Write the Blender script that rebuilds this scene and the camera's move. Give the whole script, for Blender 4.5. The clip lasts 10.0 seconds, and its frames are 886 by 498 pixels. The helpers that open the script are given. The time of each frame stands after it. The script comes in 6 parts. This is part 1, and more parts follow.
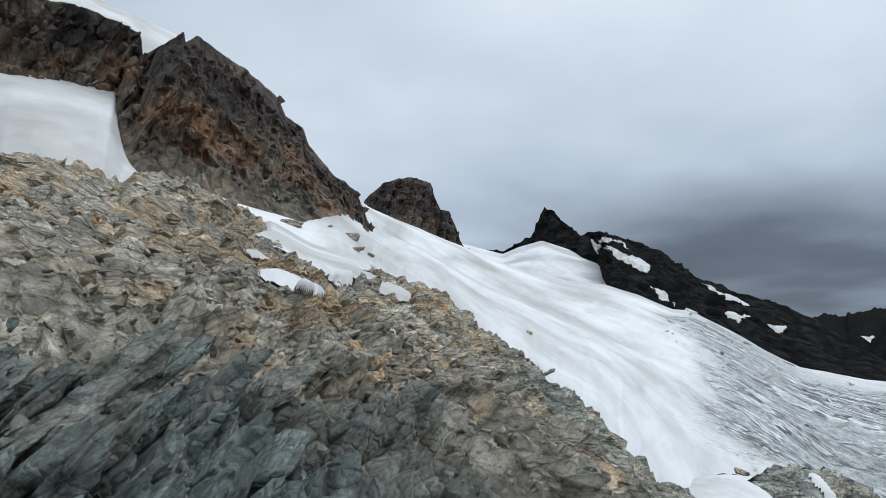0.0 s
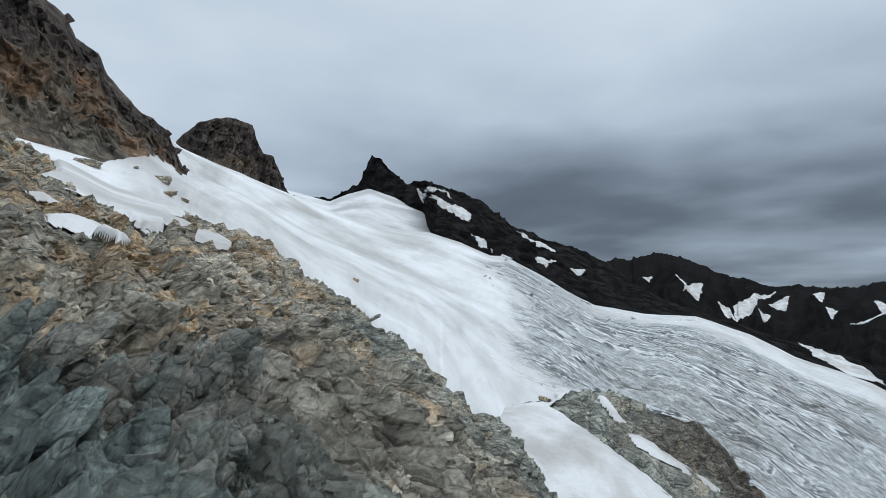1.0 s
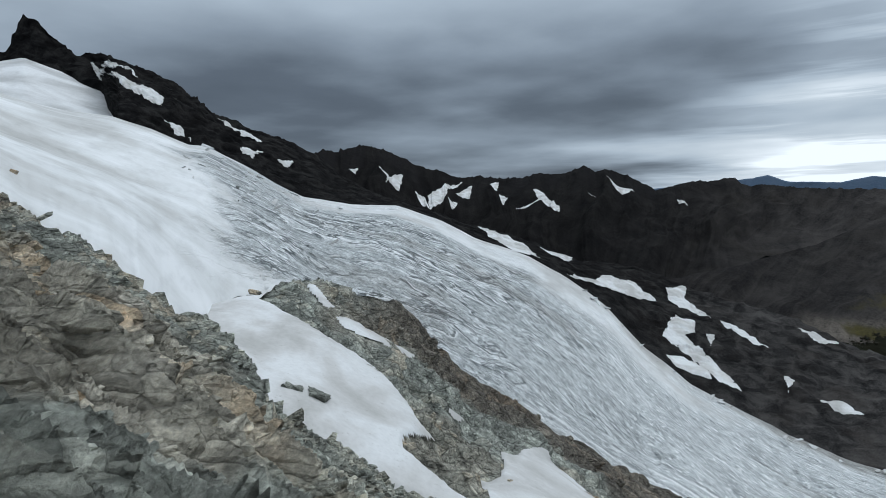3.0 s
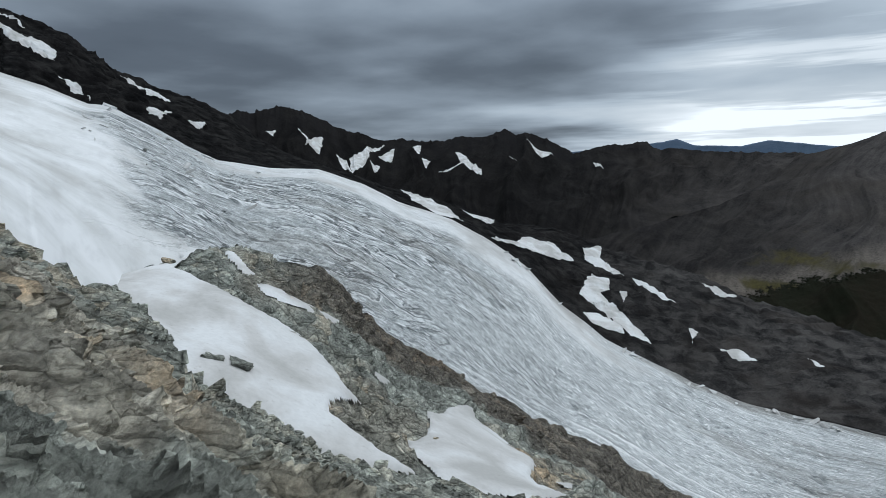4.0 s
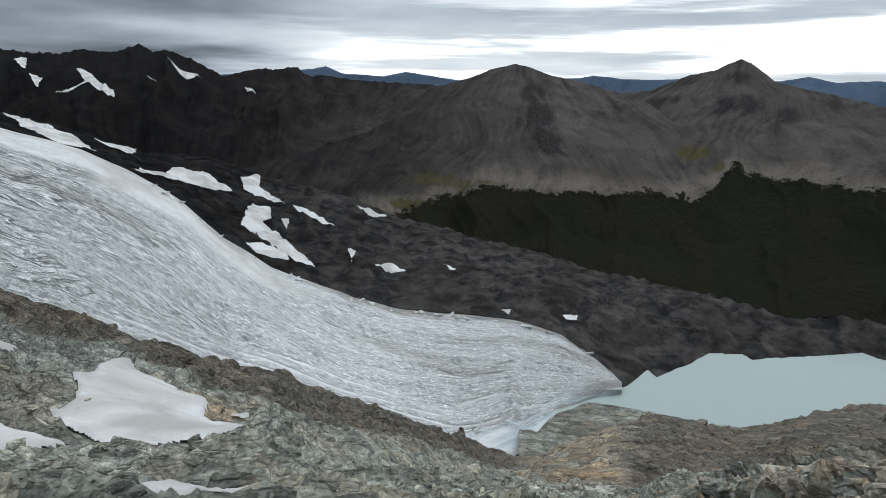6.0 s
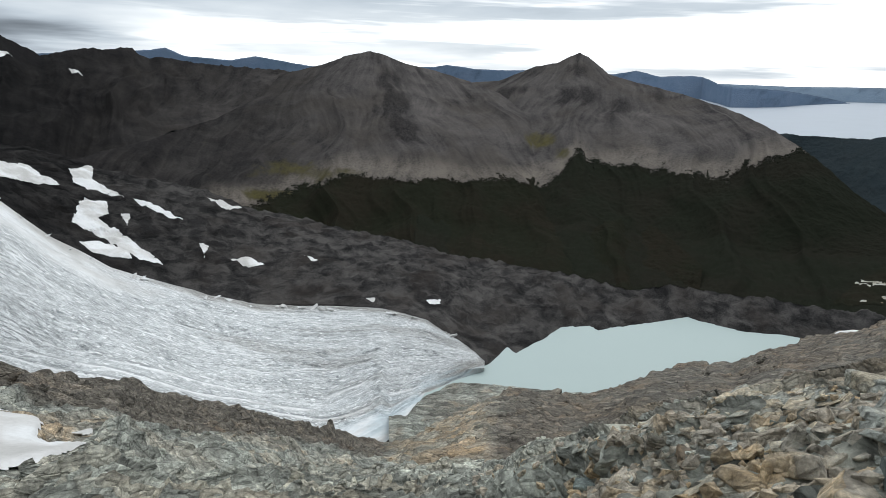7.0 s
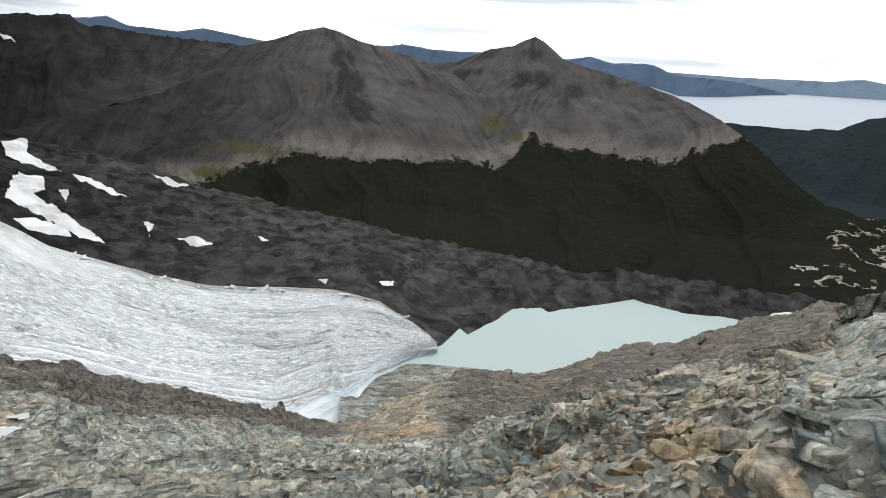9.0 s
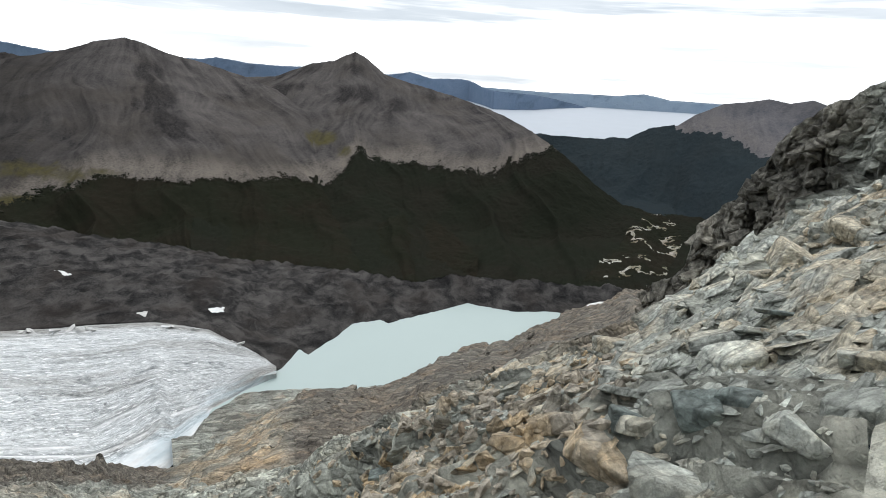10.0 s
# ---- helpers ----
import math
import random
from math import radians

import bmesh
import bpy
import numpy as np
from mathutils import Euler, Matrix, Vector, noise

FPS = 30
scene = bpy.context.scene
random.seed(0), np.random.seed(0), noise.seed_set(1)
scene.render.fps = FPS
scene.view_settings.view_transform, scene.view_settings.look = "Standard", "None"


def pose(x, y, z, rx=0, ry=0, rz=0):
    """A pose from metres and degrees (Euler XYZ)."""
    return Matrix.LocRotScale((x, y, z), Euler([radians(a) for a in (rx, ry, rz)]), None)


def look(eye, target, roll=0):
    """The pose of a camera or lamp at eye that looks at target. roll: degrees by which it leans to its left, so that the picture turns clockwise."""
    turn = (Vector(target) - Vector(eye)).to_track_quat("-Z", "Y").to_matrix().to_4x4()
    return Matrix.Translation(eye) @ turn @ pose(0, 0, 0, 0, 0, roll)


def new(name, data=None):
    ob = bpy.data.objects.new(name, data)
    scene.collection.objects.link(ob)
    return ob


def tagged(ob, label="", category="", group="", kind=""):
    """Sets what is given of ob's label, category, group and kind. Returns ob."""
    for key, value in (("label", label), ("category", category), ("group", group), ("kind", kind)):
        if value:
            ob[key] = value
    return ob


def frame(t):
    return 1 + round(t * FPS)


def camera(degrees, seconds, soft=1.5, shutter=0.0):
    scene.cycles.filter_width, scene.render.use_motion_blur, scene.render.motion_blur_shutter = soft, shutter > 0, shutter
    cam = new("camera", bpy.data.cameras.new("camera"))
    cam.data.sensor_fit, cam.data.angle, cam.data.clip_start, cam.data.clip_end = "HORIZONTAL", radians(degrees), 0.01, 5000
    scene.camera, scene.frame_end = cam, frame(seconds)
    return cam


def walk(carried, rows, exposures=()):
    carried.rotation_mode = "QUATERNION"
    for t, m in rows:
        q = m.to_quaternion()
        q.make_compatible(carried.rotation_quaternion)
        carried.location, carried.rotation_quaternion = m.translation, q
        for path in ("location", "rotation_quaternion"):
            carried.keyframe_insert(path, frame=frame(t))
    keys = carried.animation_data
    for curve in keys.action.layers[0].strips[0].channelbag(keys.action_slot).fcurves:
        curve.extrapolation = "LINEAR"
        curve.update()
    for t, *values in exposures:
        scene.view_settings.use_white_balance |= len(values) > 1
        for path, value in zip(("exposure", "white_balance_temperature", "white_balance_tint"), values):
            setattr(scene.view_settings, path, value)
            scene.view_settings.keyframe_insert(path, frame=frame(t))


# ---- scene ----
cam = camera(72.0, 10.0, soft=0.6)

# The way of the camera: seconds, place in metres, turn in degrees.
PATH = [
    (0.0, 0.000, 0.000, 0.000, 101.43, -2.29, -0.46),
    (0.5, 0.035, 0.010, -0.020, 98.86, -1.12, -9.20),
    (1.0, 0.070, 0.020, -0.040, 96.86, 0.02, -16.41),
    (1.5, 0.090, 0.020, -0.050, 94.68, 0.39, -23.02),
    (2.0, 0.100, 0.020, -0.060, 92.12, 0.54, -30.86),
    (2.5, 0.120, 0.020, -0.060, 89.32, 1.12, -36.87),
    (2.7, 0.120, 0.020, -0.060, 87.87, 1.47, -39.81),
    (4.0, 0.150, 0.030, -0.050, 82.65, 1.95, -50.36),
    (4.5, 0.160, 0.030, -0.050, 80.11, 1.65, -57.04),
    (5.0, 0.170, 0.030, -0.050, 78.95, 0.45, -62.86),
    (5.5, 0.180, 0.030, -0.050, 76.59, 1.10, -71.23),
    (6.0, 0.190, 0.020, -0.050, 75.35, 0.04, -81.54),
    (7.5, 0.190, 0.000, -0.040, 74.08, -1.17, -96.36),
    (8.0, 0.190, 0.000, -0.040, 73.58, -3.47, -93.18),
    (8.5, 0.165, -0.050, -0.040, 72.34, -4.18, -94.96),
    (9.0, 0.145, -0.090, -0.040, 72.80, -2.88, -98.58),
    (9.5, 0.135, -0.105, -0.040, 74.88, -3.13, -107.72),
    (10.0, 0.130, -0.120, -0.040, 74.93, -3.20, -114.53),
]
EXPOSURES = [(0.0, -0.35, 5950, 8), (1.0, -0.45, 5900, 7), (2.5, -0.62, 5850, 6), (4.5, -0.60, 5950, 7), (5.5, -0.58, 6050, 8), (6.2, -0.48, 6150, 8), (7.5, -0.08, 6350, 9), (10.0, 0.05, 6420, 10)]
walk(cam, [(t, pose(*p)) for t, *p in PATH], EXPOSURES)

# ---- sky and sun ----
def make_world():
    w = bpy.data.worlds.new("overcast_sky")
    scene.world = w
    w.use_nodes = True
    nt = w.node_tree
    nt.nodes.clear()
    N = nt.nodes.new
    out, bg = N("ShaderNodeOutputWorld"), N("ShaderNodeBackground")
    sky = N("ShaderNodeTexSky")
    sky.sky_type, sky.sun_disc = "NISHITA", False
    sky.sun_elevation, sky.sun_rotation = radians(51), radians(118)
    sky.air_density, sky.dust_density = 1.0, 2.0
    co = N("ShaderNodeTexCoord")
    sep = N("ShaderNodeSeparateXYZ")
    nt.links.new(co.outputs["Generated"], sep.inputs[0])

    def mth(op, a, b=0.0, c=0.0, clamp=False):
        n = N("ShaderNodeMath")
        n.operation, n.use_clamp = op, clamp
        for i, v in enumerate((a, b, c)):
            if isinstance(v, (int, float)):
                n.inputs[i].default_value = v
            else:
                nt.links.new(v, n.inputs[i])
        return n.outputs[0]

    def ramp(fac, stops):
        n = N("ShaderNodeValToRGB")
        n.color_ramp.elements[0].position, n.color_ramp.elements[0].color = stops[0][0], (*stops[0][1], 1)
        n.color_ramp.elements[1].position, n.color_ramp.elements[1].color = stops[-1][0], (*stops[-1][1], 1)
        for p, c in stops[1:-1]:
            n.color_ramp.elements.new(p).color = (*c, 1)
        nt.links.new(fac, n.inputs[0])
        return n.outputs[0]

    x, y, z = sep.outputs
    up = mth("MAXIMUM", z, 0.0)
    # the cloud deck, seen in perspective
    inv = mth("DIVIDE", 1.0, mth("ADD", up, 0.075))
    com = N("ShaderNodeCombineXYZ")
    nt.links.new(mth("MULTIPLY", x, inv), com.inputs[0])
    nt.links.new(mth("MULTIPLY", y, inv), com.inputs[1])

    def fbm(scale, detail, rough, offset, vec):
        mp = N("ShaderNodeMapping")
        mp.inputs["Location"].default_value = offset
        nt.links.new(vec, mp.inputs["Vector"])
        t = N("ShaderNodeTexNoise")
        t.inputs["Scale"].default_value, t.inputs["Detail"].default_value, t.inputs["Roughness"].default_value = scale, detail, rough
        nt.links.new(mp.outputs[0], t.inputs["Vector"])
        return t.outputs[0]

    big = fbm(0.28, 4, 0.5, (3.1, 1.7, 0), com.outputs[0])
    fine = fbm(0.9, 6, 0.55, (0.4, 5.2, 0), com.outputs[0])
    # the deck is darkest over the far ridge and breaks up towards the open water
    az = mth("MULTIPLY", mth("ARCTAN2", x, y), 57.2958)
    el = mth("MULTIPLY", mth("ARCSINE", z), 57.2958)

    def step(v, lo, hi):
        n = N("ShaderNodeMapRange")
        n.interpolation_type = "SMOOTHSTEP"
        nt.links.new(v, n.inputs[0])
        n.inputs[1].default_value, n.inputs[2].default_value = lo, hi
        return n.outputs[0]

    wob = mth("MULTIPLY_ADD", big, 22.0, -11.0)
    wel = mth("ADD", el, mth("MULTIPLY_ADD", big, 9.0, -4.5))
    waz = mth("ADD", az, wob)
    bank = mth("MULTIPLY", step(waz, -6.0, 34.0), mth("SUBTRACT", 1.0, step(mth("ADD", waz, mth("MULTIPLY", el, -0.9)), 48.0, 74.0)))
    bank = mth("MULTIPLY", bank, mth("SUBTRACT", 1.0, step(wel, 8.0, 19.0)))
    gap = mth("MULTIPLY", step(az, 20.0, 82.0), mth("SUBTRACT", 1.0, step(wel, 2.5, 6.5)))
    glow = step(mth("ADD", waz, mth("MULTIPLY", el, -0.9)), 52.0, 84.0)
    over = step(el, 32.0, 60.0)
    v = mth("ADD", mth("MULTIPLY_ADD", big, 1.1, 0.10), mth("MULTIPLY_ADD", fine, 0.30, -0.15))
    v = mth("ADD", v, mth("MULTIPLY", bank, -0.41))
    v = mth("ADD", v, mth("ADD", mth("MULTIPLY", gap, 0.26), mth("ADD", mth("MULTIPLY", glow, 0.42), mth("MULTIPLY", over, 0.6))))
    # thin streaks of cloud low over the water
    st = N("ShaderNodeCombineXYZ")
    nt.links.new(mth("MULTIPLY", az, 0.026), st.inputs[0])
    nt.links.new(mth("MULTIPLY", mth("ADD", el, mth("MULTIPLY", az, 0.02)), 0.42), st.inputs[1])
    streak = step(fbm(1.0, 5, 0.6, (7.3, 2.1, 0), st.outputs[0]), 0.44, 0.58)
    v = mth("SUBTRACT", v, mth("MULTIPLY", streak, mth("MULTIPLY", mth("ADD", mth("MULTIPLY", gap, 0.3), glow), mth("SUBTRACT", 0.42, mth("MULTIPLY", step(el, 4.0, 30.0), 0.2)))))
    v = mth("ADD", v, 0.0, clamp=True)
    col = ramp(v, [(0.0, (0.09, 0.105, 0.125)), (0.22, (0.18, 0.205, 0.24)), (0.40, (0.40, 0.45, 0.51)), (0.58, (0.70, 0.77, 0.84)), (0.78, (1.0, 1.05, 1.09)), (0.92, (1.3, 1.33, 1.35)), (1.0, (1.6, 1.63, 1.65))])
    mixn = N("ShaderNodeMix")
    mixn.data_type = "RGBA"
    mixn.inputs["Factor"].default_value = 0.93
    skyc = N("ShaderNodeVectorMath")
    skyc.operation = "SCALE"
    skyc.inputs["Scale"].default_value = 0.1
    nt.links.new(sky.outputs[0], skyc.inputs[0])
    nt.links.new(skyc.outputs[0], mixn.inputs["A"])
    nt.links.new(col, mixn.inputs["B"])
    nt.links.new(mixn.outputs["Result"], bg.inputs[0])
    bg.inputs[1].default_value = 1.0
    nt.links.new(bg.outputs[0], out.inputs[0])


make_world()
sun = new("sun", bpy.data.lights.new("sun", "SUN"))
sun.data.energy, sun.data.angle, sun.data.color = 0.8, radians(25), (1.0, 0.96, 0.9)
sun.matrix_world = look((300, -160, 420), (0, 0, 0))

# ---- materials ----
def nodes_of(name):
    m = bpy.data.materials.new(name)
    m.use_nodes = True
    return m, m.node_tree, m.node_tree.nodes["Principled BSDF"]


class Shade:
    """Short hand for node building, in metres of the world."""

    def __init__(self, name):
        self.m, self.nt, self.bsdf = nodes_of(name)
        self.pos = self.nt.nodes.new("ShaderNodeNewGeometry").outputs["Position"]

    def node(self, kind, **ins):
        n = self.nt.nodes.new(kind)
        for k, v in ins.items():
            self.put(n.inputs[k.replace("_", " ")], v)
        return n

    def put(self, socket, v):
        if isinstance(v, bpy.types.NodeSocket):
            self.nt.links.new(v, socket)
        else:
            socket.default_value = v

    def stretch(self, scale, turn=(0, 0, 0), vec=None):
        mp = self.node("ShaderNodeMapping", Vector=vec or self.pos, Scale=scale, Rotation=[radians(a) for a in turn])
        return mp.outputs[0]

    def noise(self, scale, detail=5, rough=0.6, vec=None, distort=0.0):
        return self.node("ShaderNodeTexNoise", Vector=vec or self.pos, Scale=scale, Detail=detail, Roughness=rough, Distortion=distort).outputs[0]

    def cells(self, scale, vec=None, feature="F1", out="Distance"):
        n = self.node("ShaderNodeTexVoronoi", Vector=vec or self.pos, Scale=scale)
        n.feature = feature
        return n.outputs[out]

    def math(self, op, a, b=0.0, c=0.0, clamp=False):
        n = self.nt.nodes.new("ShaderNodeMath")
        n.operation, n.use_clamp = op, clamp
        for i, v in enumerate((a, b, c)):
            self.put(n.inputs[i], v)
        return n.outputs[0]

    def ramp(self, fac, *stops):
        n = self.nt.nodes.new("ShaderNodeValToRGB")
        el = n.color_ramp.elements
        while len(el) < len(stops):
            el.new(0.5)
        for e, (p, c) in zip(el, stops):
            e.position = p
            e.color = (c, c, c, 1) if isinstance(c, (int, float)) else (*c, 1)
        self.nt.links.new(fac, n.inputs[0])
        return n.outputs[0]

    def mix(self, fac, a, b, mode="MIX"):
        n = self.nt.nodes.new("ShaderNodeMix")
        n.data_type, n.blend_type = "RGBA", mode
        self.put(n.inputs["Factor"], fac)
        for s, v in (("A", a), ("B", b)):
            self.put(n.inputs[s], (*v, 1) if isinstance(v, tuple) and len(v) == 3 else v)
        return n.outputs["Result"]

    def attr(self, name):
        n = self.nt.nodes.new("ShaderNodeAttribute")
        n.attribute_name = name
        return n.outputs["Fac"]

    def bump(self, *layers):
        last = None
        for height, dist, strength in layers:
            b = self.node("ShaderNodeBump", Height=height, Distance=dist, Strength=strength)
            if last:
                self.nt.links.new(last, b.inputs["Normal"])
            last = b.outputs[0]
        self.nt.links.new(last, self.bsdf.inputs["Normal"])

    def done(self, color, rough=0.85, spec=0.3):
        self.put(self.bsdf.inputs["Base Color"], color)
        self.put(self.bsdf.inputs["Roughness"], rough)
        self.bsdf.inputs["Specular IOR Level"].default_value = spec
        return self.m


def rock_material(name, pale, mid, dark, rust, green, grain=1.0, rust_share=0.5, fold=(0, 0, 0), cool=None, draw=(1.0, 0.45, 2.2), deep=1.0, joints=1.0, least=0.12):
    """Weathered schist, broken into blocks along its beds: grey bodies, rusty staining, dark joints. grain is the size of the features in metres.
    The attribute tone runs from cool grey-green slabs (0) to warm stained rock (1)."""
    s = Shade(name)
    g = 1.0 / grain
    shake = s.node("ShaderNodeTexNoise", Vector=s.pos, Scale=0.7 * g, Detail=4, Roughness=0.6).outputs["Color"]
    away = s.node("ShaderNodeVectorMath")
    away.operation = "MULTIPLY_ADD"
    s.put(away.inputs[0], shake)
    s.put(away.inputs[1], (0.4 * grain,) * 3)
    s.put(away.inputs[2], s.pos)
    st = s.stretch(draw, fold, away.outputs[0])
    a = s.noise(0.8 * g, 9, 0.68, st, 0.2)
    b = s.noise(0.11 * g, 7, 0.62, None, 0.6)
    c = s.noise(5.0 * g, 8, 0.74, away.outputs[0])
    big_gap, big_one = s.cells(0.62 * g, st, "DISTANCE_TO_EDGE"), s.cells(0.62 * g, st, "F1", "Color")
    few_gap, few_one = s.cells(2.3 * g, st, "DISTANCE_TO_EDGE"), s.cells(2.3 * g, st, "F1", "Color")
    tone = s.attr("tone")
    lump = s.node("ShaderNodeNewGeometry").outputs["Random Per Island"]
    lump2 = s.node("ShaderNodeObjectInfo").outputs["Random"]
    one = s.math("FRACT", s.math("ADD", lump, lump2))
    warm = s.ramp(a, (0.33, dark), (0.46, mid), (0.62, pale))
    cool = cool or green
    slab = s.ramp(a, (0.32, tuple(v * (1 - 0.62 * deep) for v in cool)), (0.46, tuple(v * (1 - 0.15 * deep) for v in cool)), (0.66, tuple(min(0.8, v * (1 + 0.45 * deep)) for v in cool)))
    body = s.mix(s.ramp(s.math("ADD", tone, s.math("MULTIPLY_ADD", b, 0.9, -0.45)), (0.40, 0.0), (0.60, 1.0)), slab, warm)
    spot = s.math("ADD", s.math("MULTIPLY", b, 0.60), s.math("ADD", s.math("MULTIPLY", a, 0.22), s.math("MULTIPLY", big_one, 0.18)))
    stain = s.ramp(spot, (0.575 - 0.13 * rust_share, 0.0), (0.66 - 0.13 * rust_share, 1.0))
    body = s.mix(s.math("MULTIPLY", stain, s.math("MULTIPLY_ADD", tone, 0.65, least)), body, s.mix(c, tuple(v * 0.45 for v in rust), tuple(v * 1.35 for v in rust)))
    body = s.mix(s.math("MULTIPLY", s.attr("rust"), s.ramp(a, (0.35, 0.35), (0.6, 0.9))), body, s.mix(c, tuple(v * 0.5 for v in rust), tuple(v * 1.3 for v in rust)))
    body = s.mix(s.math("MULTIPLY", s.attr("umber"), s.ramp(c, (0.3, 0.95), (0.7, 0.7))), body, s.ramp(a, (0.35, (0.046, 0.035, 0.027)), (0.65, (0.130, 0.098, 0.073))))
    lich = s.ramp(s.noise(0.37 * g, 6, 0.65), (0.54, 0.0), (0.66, 1.0))
    body = s.mix(s.math("MULTIPLY", lich, s.math("MULTIPLY_ADD", s.attr("umber"), -0.42, 0.45)), body, green)
    body = s.mix(0.8, body, s.ramp(one, (0.0, 0.84), (0.5, 1.0), (1.0, 1.2)), "MULTIPLY")
    body = s.mix(0.8 * deep, body, s.ramp(big_one, (0.25, 0.66), (0.5, 1.0), (0.75, 1.32)), "MULTIPLY")
    body = s.mix(0.8 * deep, body, s.ramp(few_one, (0.25, 0.72), (0.5, 1.0), (0.75, 1.28)), "MULTIPLY")
    body = s.mix(0.7, body, s.ramp(c, (0.35, 0.5), (0.50, 1.02), (0.65, 1.75)), "MULTIPLY")
    wide, fine = s.ramp(big_gap, (0.0, 0.08), (0.022, 0.6), (0.05, 1.0)), s.ramp(few_gap, (0.0, 0.25), (0.03, 0.75), (0.06, 1.0))
    body = s.mix(0.75 * joints, body, wide, "MULTIPLY")
    body = s.mix(0.45 * joints, body, fine, "MULTIPLY")
    s.bump((a, 0.35 * grain, 0.8), (s.ramp(big_gap, (0.0, 0.0), (0.22, 1.0)), 0.30 * grain * joints, 0.9), (s.ramp(few_gap, (0.0, 0.0), (0.2, 1.0)), 0.11 * grain * joints, 0.9), (c, 0.06 * grain, 0.9), (s.noise(22 * g, 5, 0.75), 0.016 * grain, 0.8))
    return s.done(body, s.ramp(c, (0.3, 0.72), (0.7, 0.95)), 0.25)


def far_rock_material(name, pale, mid, dark, tint, scale, forest=None, shaded=None, streaks=False, low=None):
    """Distant slopes of scree, rock bands and thin turf; the wood stands where the attribute wood is set.
    With streaks the scree is drawn out down the fall line (attributes su across it and sv down it)."""
    s = Shade(name)
    a = s.noise(0.011 * scale, 10, 0.6, s.stretch((1, 1, 1.3)), 0.5)
    b = s.noise(0.004 * scale, 6, 0.6)
    c = s.noise(0.15 * scale, 6, 0.7)
    if streaks:
        n = s.nt.nodes.new("ShaderNodeCombineXYZ")
        s.put(n.inputs[0], s.math("MULTIPLY", s.attr("su"), 1.3))
        s.put(n.inputs[1], s.math("MULTIPLY", s.attr("sv"), 3.0))
        a = s.math("ADD", s.math("MULTIPLY", s.noise(1.0, 9, 0.62, n.outputs[0], 0.1), 0.45), s.math("MULTIPLY", a, 0.55))
    both = s.math("ADD", s.math("MULTIPLY", a, 0.72), s.math("MULTIPLY", c, 0.28))
    col = s.ramp(both, (0.38, dark), (0.47, mid), (0.60, pale))
    col = s.mix(s.math("MULTIPLY", s.ramp(b, (0.48, 0.0), (0.66, 1.0)), 0.6), col, tint)
    # gloom under the cloud, put into the colour as darker tones
    if shaded:
        col = s.mix(s.attr("shaded"), col, s.ramp(both, (0.37, shaded[0]), (0.48, shaded[1]), (0.62, shaded[2])))
    col = s.mix(s.math("MULTIPLY", s.attr("crag"), s.ramp(c, (0.35, 0.85), (0.65, 0.5))), col, tuple(v * 0.55 for v in dark))
    if low:
        col = s.mix(s.math("MULTIPLY", s.attr("scree"), s.ramp(s.math("ADD", s.math("MULTIPLY", a, 0.5), s.math("MULTIPLY", c, 0.5)), (0.38, 0.15), (0.56, 0.95))), col, low)
    if forest:
        f = s.noise(0.08, 6, 0.7)
        leaf = s.mix(s.ramp(s.noise(0.007, 5, 0.6), (0.42, 0.0), (0.62, 1.0)), s.mix(f, forest[0], forest[1]), s.mix(f, forest[0], forest[2]))
        turf = s.math("MULTIPLY", s.attr("turf"), s.ramp(both, (0.38, 0.35), (0.54, 0.95)))
        col = s.mix(turf, col, s.mix(f, (0.030, 0.030, 0.010), (0.115, 0.098, 0.038)))
        col = s.mix(s.ramp(s.math("ADD", s.attr("wood"), s.math("MULTIPLY_ADD", c, 0.3, -0.15)), (0.46, 0.0), (0.54, 1.0)), col, leaf)
    s.bump((a, 8.0 / scale, 0.7), (c, 3.0 / scale, 0.9))
    return s.done(col, 1.0, 0.02)


def beech_material(name, dark, green, brown):
    """Crowns of the beech woods: each one its own shade, whole stands turning brown."""
    s = Shade(name)
    one = s.node("ShaderNodeNewGeometry").outputs["Random Per Island"]
    stand = s.ramp(s.noise(0.006, 5, 0.6), (0.42, 0.0), (0.60, 1.0))
    col = s.mix(stand, s.mix(one, dark, green), s.mix(one, dark, brown))
    return s.done(col, 0.9, 0.1)


def snow_material(name, shades=((0.46, 0.455, 0.44), (0.57, 0.565, 0.555), (0.70, 0.71, 0.715)), size=0.045):
    s = Shade(name)
    a = s.noise(size, 4, 0.5, None, 0.6)
    b = s.noise(20 * size, 6, 0.65)
    col = s.ramp(a, (0.36, shades[0]), (0.48, shades[1]), (0.60, shades[2]))
    col = s.mix(0.35, col, s.ramp(b, (0.3, 0.7), (0.6, 1.0)), "MULTIPLY")
    col = s.mix(s.ramp(s.noise(0.7, 7, 0.75), (0.60, 0.0), (0.72, 0.5)), col, (0.24, 0.22, 0.19))
    s.bump((a, 0.5, 0.3), (b, 0.12, 0.35), (s.noise(9.0, 3, 0.6), 0.02, 0.3))
    return s.done(col, 0.7, 0.25)


